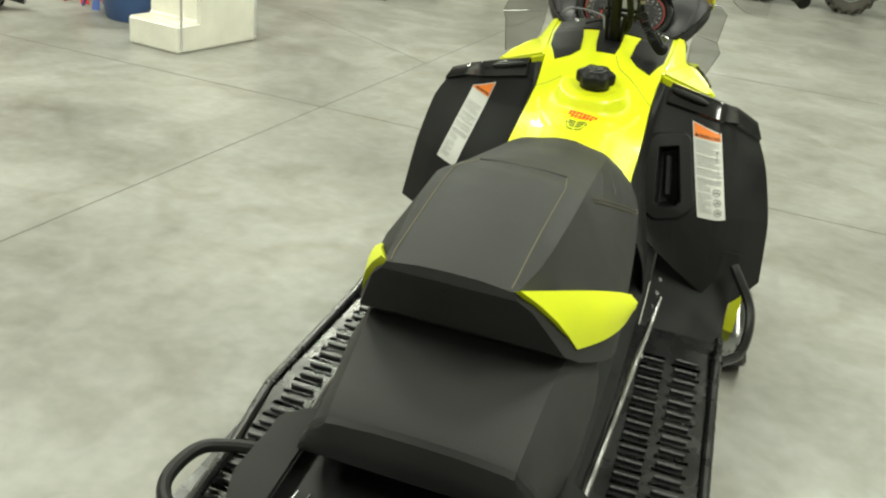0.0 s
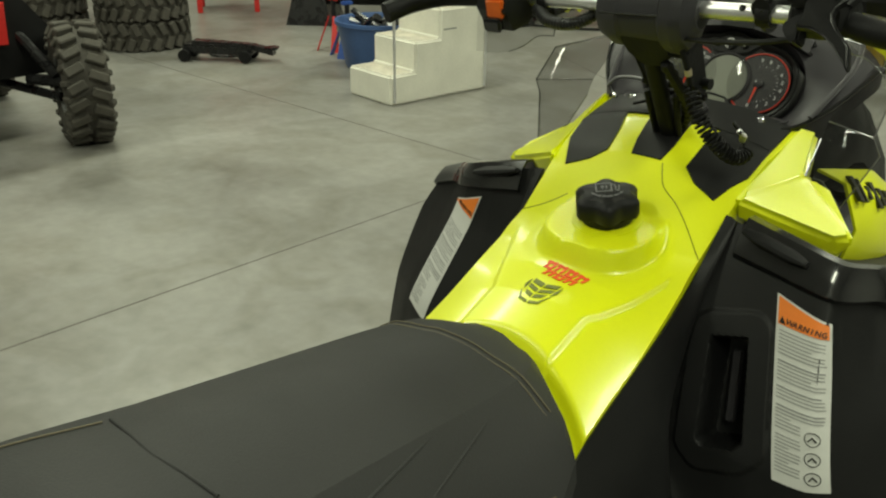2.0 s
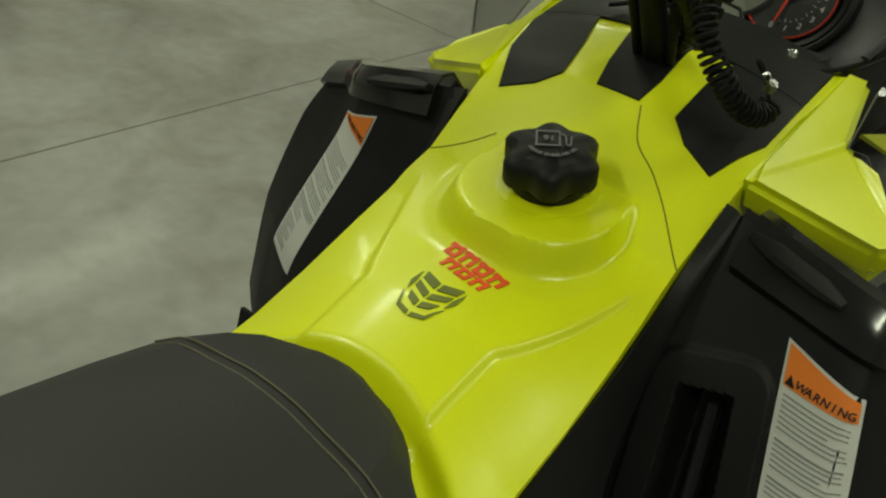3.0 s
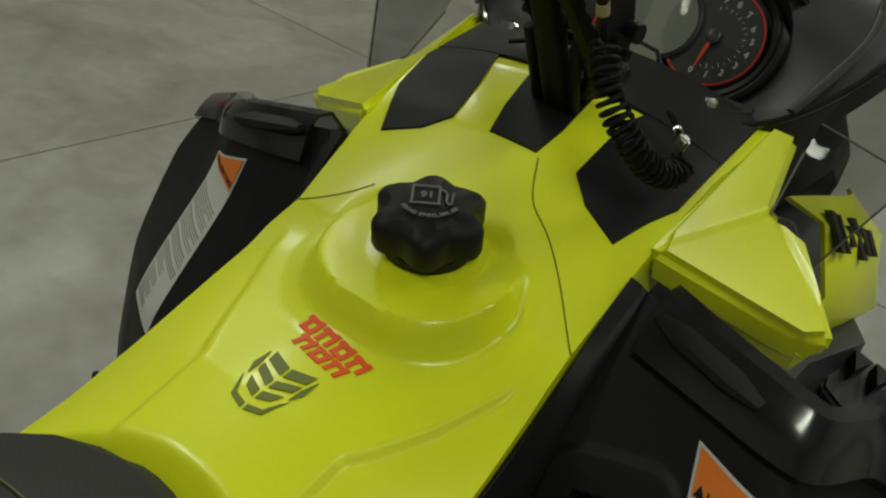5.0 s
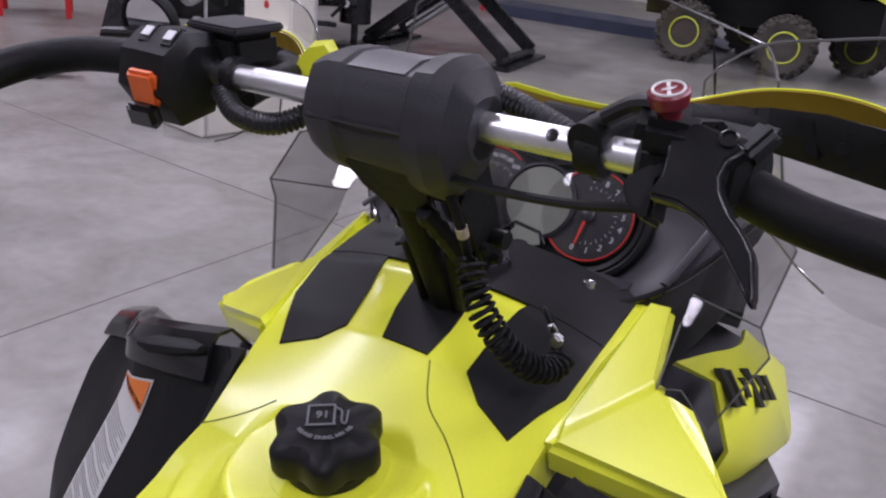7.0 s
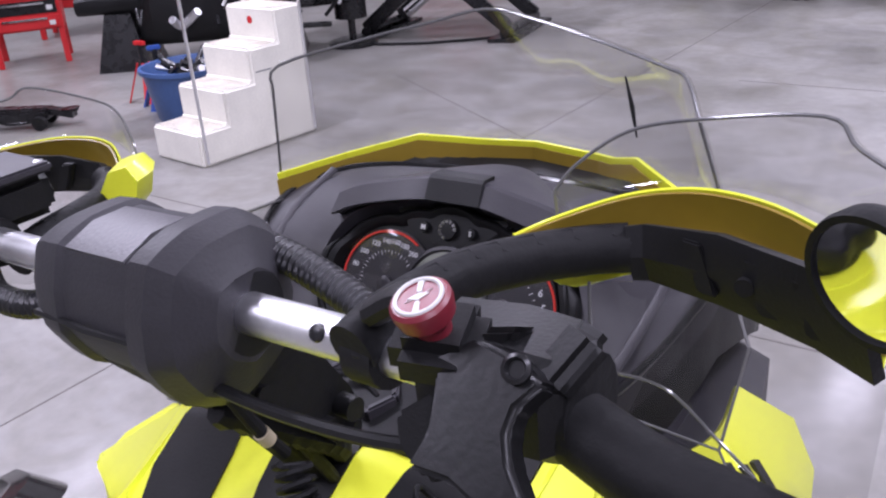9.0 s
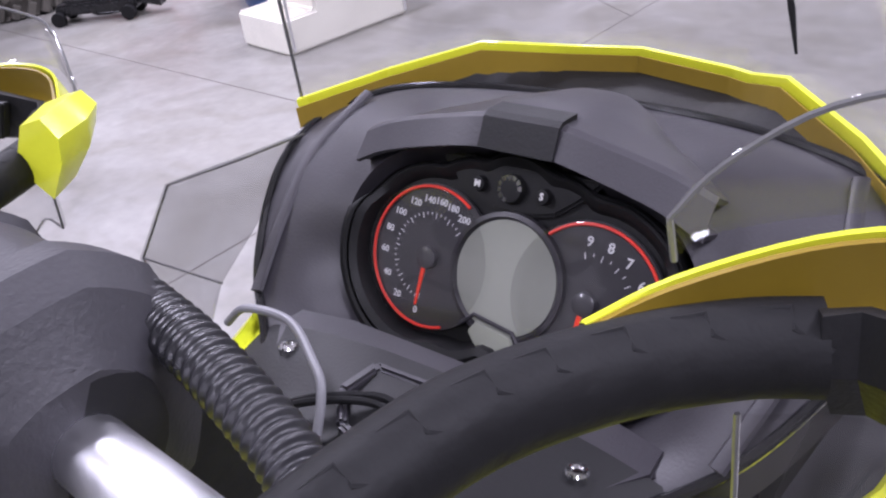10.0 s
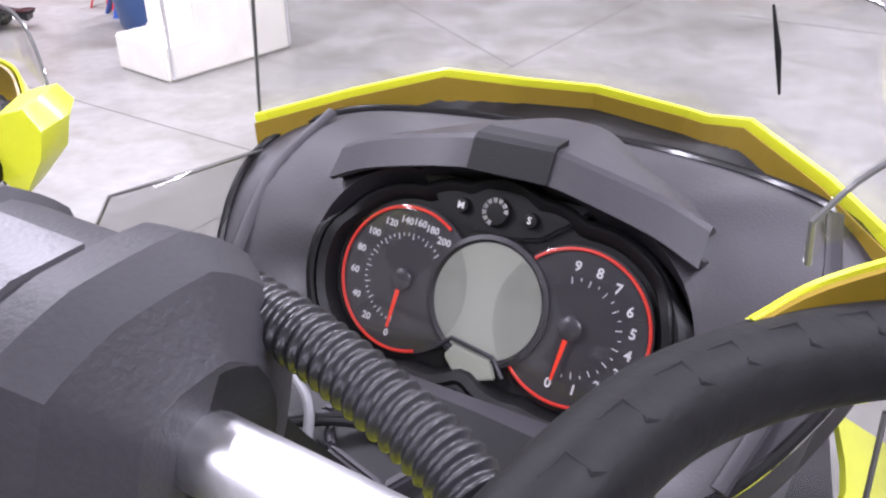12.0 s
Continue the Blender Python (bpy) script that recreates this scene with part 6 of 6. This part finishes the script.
part("arm", loft([[V(x, y, z) for y, z in ((-w, h - 0.02), (w, h - 0.02), (w, h + 0.02), (-w, h + 0.02))] for x, w, h in ((-0.2, 0.05, 0.13), (0.25, 0.04, 0.11), (0.42, 0.05, 0.07))]), DARKSTEEL, jack)
for x in (-0.25, 0.22):
    for y in (-0.1, 0.1):
        part("wheel", tube([(x, y - 0.02, 0.045), (x, y + 0.02, 0.045)], 0.045, 16), RUBBER, jack)
part("saddle", lathe([(0.05, 0), (0.06, 0.02), (0.02, 0.02)], pose(0.40, 0, 0.09), 18), DARKSTEEL, jack)
put()


def tool_cabinet(at, w, h, turn, label):
    cab, put_ = loose("tool_cabinet", at, label, "tool cabinet", "red tool cabinets", turn)
    part("case", box((w, 0.5, h - 0.3), pose(0, 0, 0.3 + (h - 0.3) / 2), 0.01), REDPAINT, cab)
    n = int((h - 0.3) / 0.13)
    for k in range(n):
        d = part("drawer", box((w - 0.06, 0.02, 0.11), pose(0, -0.255, 0.37 + 0.13 * k), 0.005), DARKSTEEL if k % 2 else REDPAINT, cab)
        part("handle", box((w * 0.6, 0.02, 0.018), pose(0, -0.275, 0.40 + 0.13 * k), 0.004), CHROME, d)
        part("drawer_tag", box((0.05, 0.004, 0.04), pose(w * 0.36, -0.268, 0.36 + 0.13 * k), 0), WHITE, d)
    for x in (-w / 2 + 0.03, w / 2 - 0.03):
        for y in (-0.22, 0.22):
            part("leg", box((0.05, 0.05, 0.31), pose(x, y, 0.155), 0.005), REDPAINT, cab)
    put_()


tool_cabinet((-7.08, 4.47, 0), 0.62, 1.3, 52, "red tool cabinet on four square legs")
tool_cabinet((-7.96, 5.65, 0), 0.75, 1.3, 40, "red tool cabinet on four square legs")
tool_cabinet((-5.8, 9.8, 0), 0.9, 1.3, 20, "red tool cabinet far back in the shop")
tool_cabinet((-7.75, 3.09, 0), 0.75, 1.0, 60, "red tool cabinet beside the tyre stacks")

# stripped machine on a bench behind the steps: dark motor lump with hoses
eng, put = loose("stripped_snowmobile", (-5.31, 5.04, 0), "stripped dark snowmobile with its motor bare, on a stand", "snowmobile", turn=35, size=1.06)
def rounded(x, w, z0, z1):
    zc, h = (z0 + z1) / 2, (z1 - z0) / 2
    return [V(x, w * math.copysign(abs(math.cos(q)) ** 0.6, math.cos(q)), zc + h * math.copysign(abs(math.sin(q)) ** 0.6, math.sin(q))) for q in (2 * math.pi * k / 20 for k in range(20))]


part("tunnel", loft([rounded(x, 0.24, 0.42, z) for x, z in ((-1.0, 0.58), (-0.6, 0.62), (0.1, 0.64))]), BLACK, eng)
part("seat", loft([rounded(x, w, 0.55, z) for x, w, z in ((-1.0, 0.12, 0.66), (-0.95, 0.2, 0.80), (-0.6, 0.22, 0.95), (-0.25, 0.2, 0.92), (0.0, 0.14, 0.85))]), VINYL, eng)
part("bellypan", loft([rounded(x, w, 0.36, z) for x, w, z in ((0.0, 0.3, 0.55), (0.4, 0.36, 0.58), (0.8, 0.30, 0.55), (1.1, 0.12, 0.50))]), GLOSS, eng, "black belly pan")
part("side_cover", loft([rounded(x, w, 0.16, z) for x, w, z in ((-0.55, 0.2, 0.5), (-0.4, 0.34, 0.72), (0.0, 0.36, 0.86), (0.2, 0.3, 0.8))]), BLACK, eng, "black side cover")
part("motor", loft([rounded(x, 0.18, 0.5, z) for x, z in ((0.1, 0.82), (0.35, 0.9), (0.55, 0.84))]), DARKSTEEL, eng)
for k in range(80):
    c = V(rng.uniform(-0.5, 1.1), rng.uniform(-0.46, 0.3), rng.uniform(0.35, 1.05))
    part("motor_piece", tube(spline([c, c + V(rng.uniform(-0.15, 0.15), rng.uniform(-0.12, 0.1), rng.uniform(-0.1, 0.1)), c + V(rng.uniform(-0.22, 0.22), rng.uniform(-0.15, 0.1), rng.uniform(-0.15, 0.1))], 5), rng.uniform(0.008, 0.035), 8), (DARKSTEEL, ALU, RUBBER, DARKSTEEL, BLACK, WHITE)[k % 6], eng)
part("clutch", lathe([(0.01, 0), (0.10, 0), (0.11, 0.03), (0.05, 0.06), (0.01, 0.06)], pose(0.42, -0.42, 0.72, 90, 0, 0), 30), ALU, eng, "bare aluminium clutch")
for x in (-0.7, 0.5):
    part("stand_leg", loft([[V(x - 0.2, -0.3, 0), V(x + 0.2, -0.3, 0), V(x + 0.2, 0.3, 0), V(x - 0.2, 0.3, 0)], [V(x - 0.1, -0.2, 0.43), V(x + 0.1, -0.2, 0.43), V(x + 0.1, 0.2, 0.43), V(x - 0.1, 0.2, 0.43)]]), DARKSTEEL, eng)
put()

# waste can with rags, air hose post
can, put = loose("waste_can", (-4.42, 5.77, 0), "dark waste can with white rags on a small round base", "waste can", size=1.08)
part("shell", lathe([(0.13, 0.22), (0.13, 0.56), (0.11, 0.58), (0.001, 0.58)], pose(0, 0, 0), 24), DARKSTEEL, can)
part("post", tube([(0, 0, 0.02), (0, 0, 0.24)], 0.03, 10), DARKSTEEL, can)
part("base", lathe([(0.2, 0), (0.2, 0.03), (0.17, 0.045), (0.001, 0.045)], pose(0, 0, 0), 28), DARKSTEEL, can)
part("rags", lathe([(0.11, 0.58), (0.13, 0.63), (0.11, 0.70), (0.05, 0.73), (0.001, 0.72)], pose(0, 0, 0), 11, 0.12, 3), WHITE, can, "crumpled white rags")
put()

# scissor lift
lift, put = loose("scissor_lift", (-3.86, 6.52, 0), "black steel scissor lift with crossed arms, raised", "scissor lift", turn=8, size=1.1)
for y in (-0.32, 0.32):
    for s in (-1, 1):
        part("arm", box((1.55, 0.05, 0.11), pose(0, y + 0.03 * s, 0.55, 0, s * 38, 0), 0.008), DARKSTEEL, lift)
    part("pivot", tube([(0, y - 0.08, 0.55), (0, y + 0.08, 0.55)], 0.04, 14), CHROME, lift)
for x in (-0.6, 0.6):
    part("cross_bar", tube([(x, -0.4, 0.06), (x, 0.4, 0.06)], 0.035, 12), DARKSTEEL, lift)
    part("foot_plate", box((0.22, 0.95, 0.03), pose(x, 0, 0.015), 0.006), DARKSTEEL, lift)
part("deck", box((1.9, 0.9, 0.08), pose(0, 0, 1.07), 0.01), DARKSTEEL, lift)
part("ram", tube([(-0.4, 0, 0.15), (0.25, 0, 0.62)], 0.045, 14), CHROME, lift)
put()
ramp, put = loose("drive_on_ramp", (-3.63, 10.0, 0), "low dark blue steel drive-on ramp", "ramp", turn=4, size=1.16)
part("deck", loft([[V(x, -0.3, 0.0), V(x, 0.3, 0.0), V(x, 0.3, h), V(x, -0.3, h)] for x, h in ((-1.3, 0.12), (0.8, 0.12), (1.3, 0.02))]), mat("blue_grey_steel", (0.05, 0.06, 0.10), 0.5, 0.3), ramp)
put()

# side-by-side buggy with yellow-ringed wheels
LIME = mat("lime_rim_paint", (0.55, 0.62, 0.05), 0.4, bump=0)
bug, put = loose("buggy", (-1.54, 9.2, 0), "black and lime side-by-side buggy parked in the shop", "buggy", size=1.155)
for x, y in ((-0.64, -0.53), (0.22, -0.53), (0.72, 0.33), (-0.3, 0.55)):
    tyre_parts(bug, pose(x, y, 0.255) @ pose(0, 0, 0, 90, 0, 3), 0.255, 0.22, LIME, 18)
part("frame", loft([[V(x, y, z) for y, z in ((-0.35, 0.35), (0.35, 0.35), (0.45, 0.7), (-0.45, 0.7))] for x in (-1.1, 0.9)]), BLACK, bug)
part("fender", sheet([[(x, y, z) for x, z in ((-1.2, 0.62), (-0.8, 0.78), (-0.2, 0.72), (0.3, 0.72), (0.8, 0.78), (1.1, 0.66))] for y in (-0.6, 0, 0.6)], 0.03), LIME, bug)
for sx in (-0.64, 0.22):
    part("suspension_arm", tube([(sx, -0.3, 0.42), (sx, -0.52, 0.255)], 0.03, 10), LIME, bug)
put()
far, put = loose("parked_quad", (1.16, 11.6, 0), "dark quad bike parked far back in the shop", "quad bike", size=1.15)
part("body", loft([[V(x, y, z) for y, z in ((-0.3, 0.35), (0.3, 0.35), (0.3, 0.7), (-0.3, 0.7))] for x in (-0.6, 0.6)]), BLACK, far)
for x in (-0.5, 0.5):
    tyre_parts(far, pose(x, -0.35, 0.3) @ pose(0, 0, 0, 90, 0, 0), 0.30, 0.24, GREYRIM, 16)
put()
# floor hose
hosefloor = solo("air_hose", tube(resample(spline([(-4.34, 5.74, 0.012), (-3.7, 5.95, 0.012), (-3.2, 6.5, 0.012), (-3.95, 7.3, 0.012)], 10), 0.08), 0.012, 8), RUBBER, "thin black air hose lying on the floor", "hose")
solo("drain_plate", lathe([(0.001, 0), (0.16, 0), (0.16, 0.012), (0.15, 0.016), (0.001, 0.016)], pose(-5.21, 3.06, 0), 28), DARKSTEEL, "dark round plate lying on the floor", "plate")
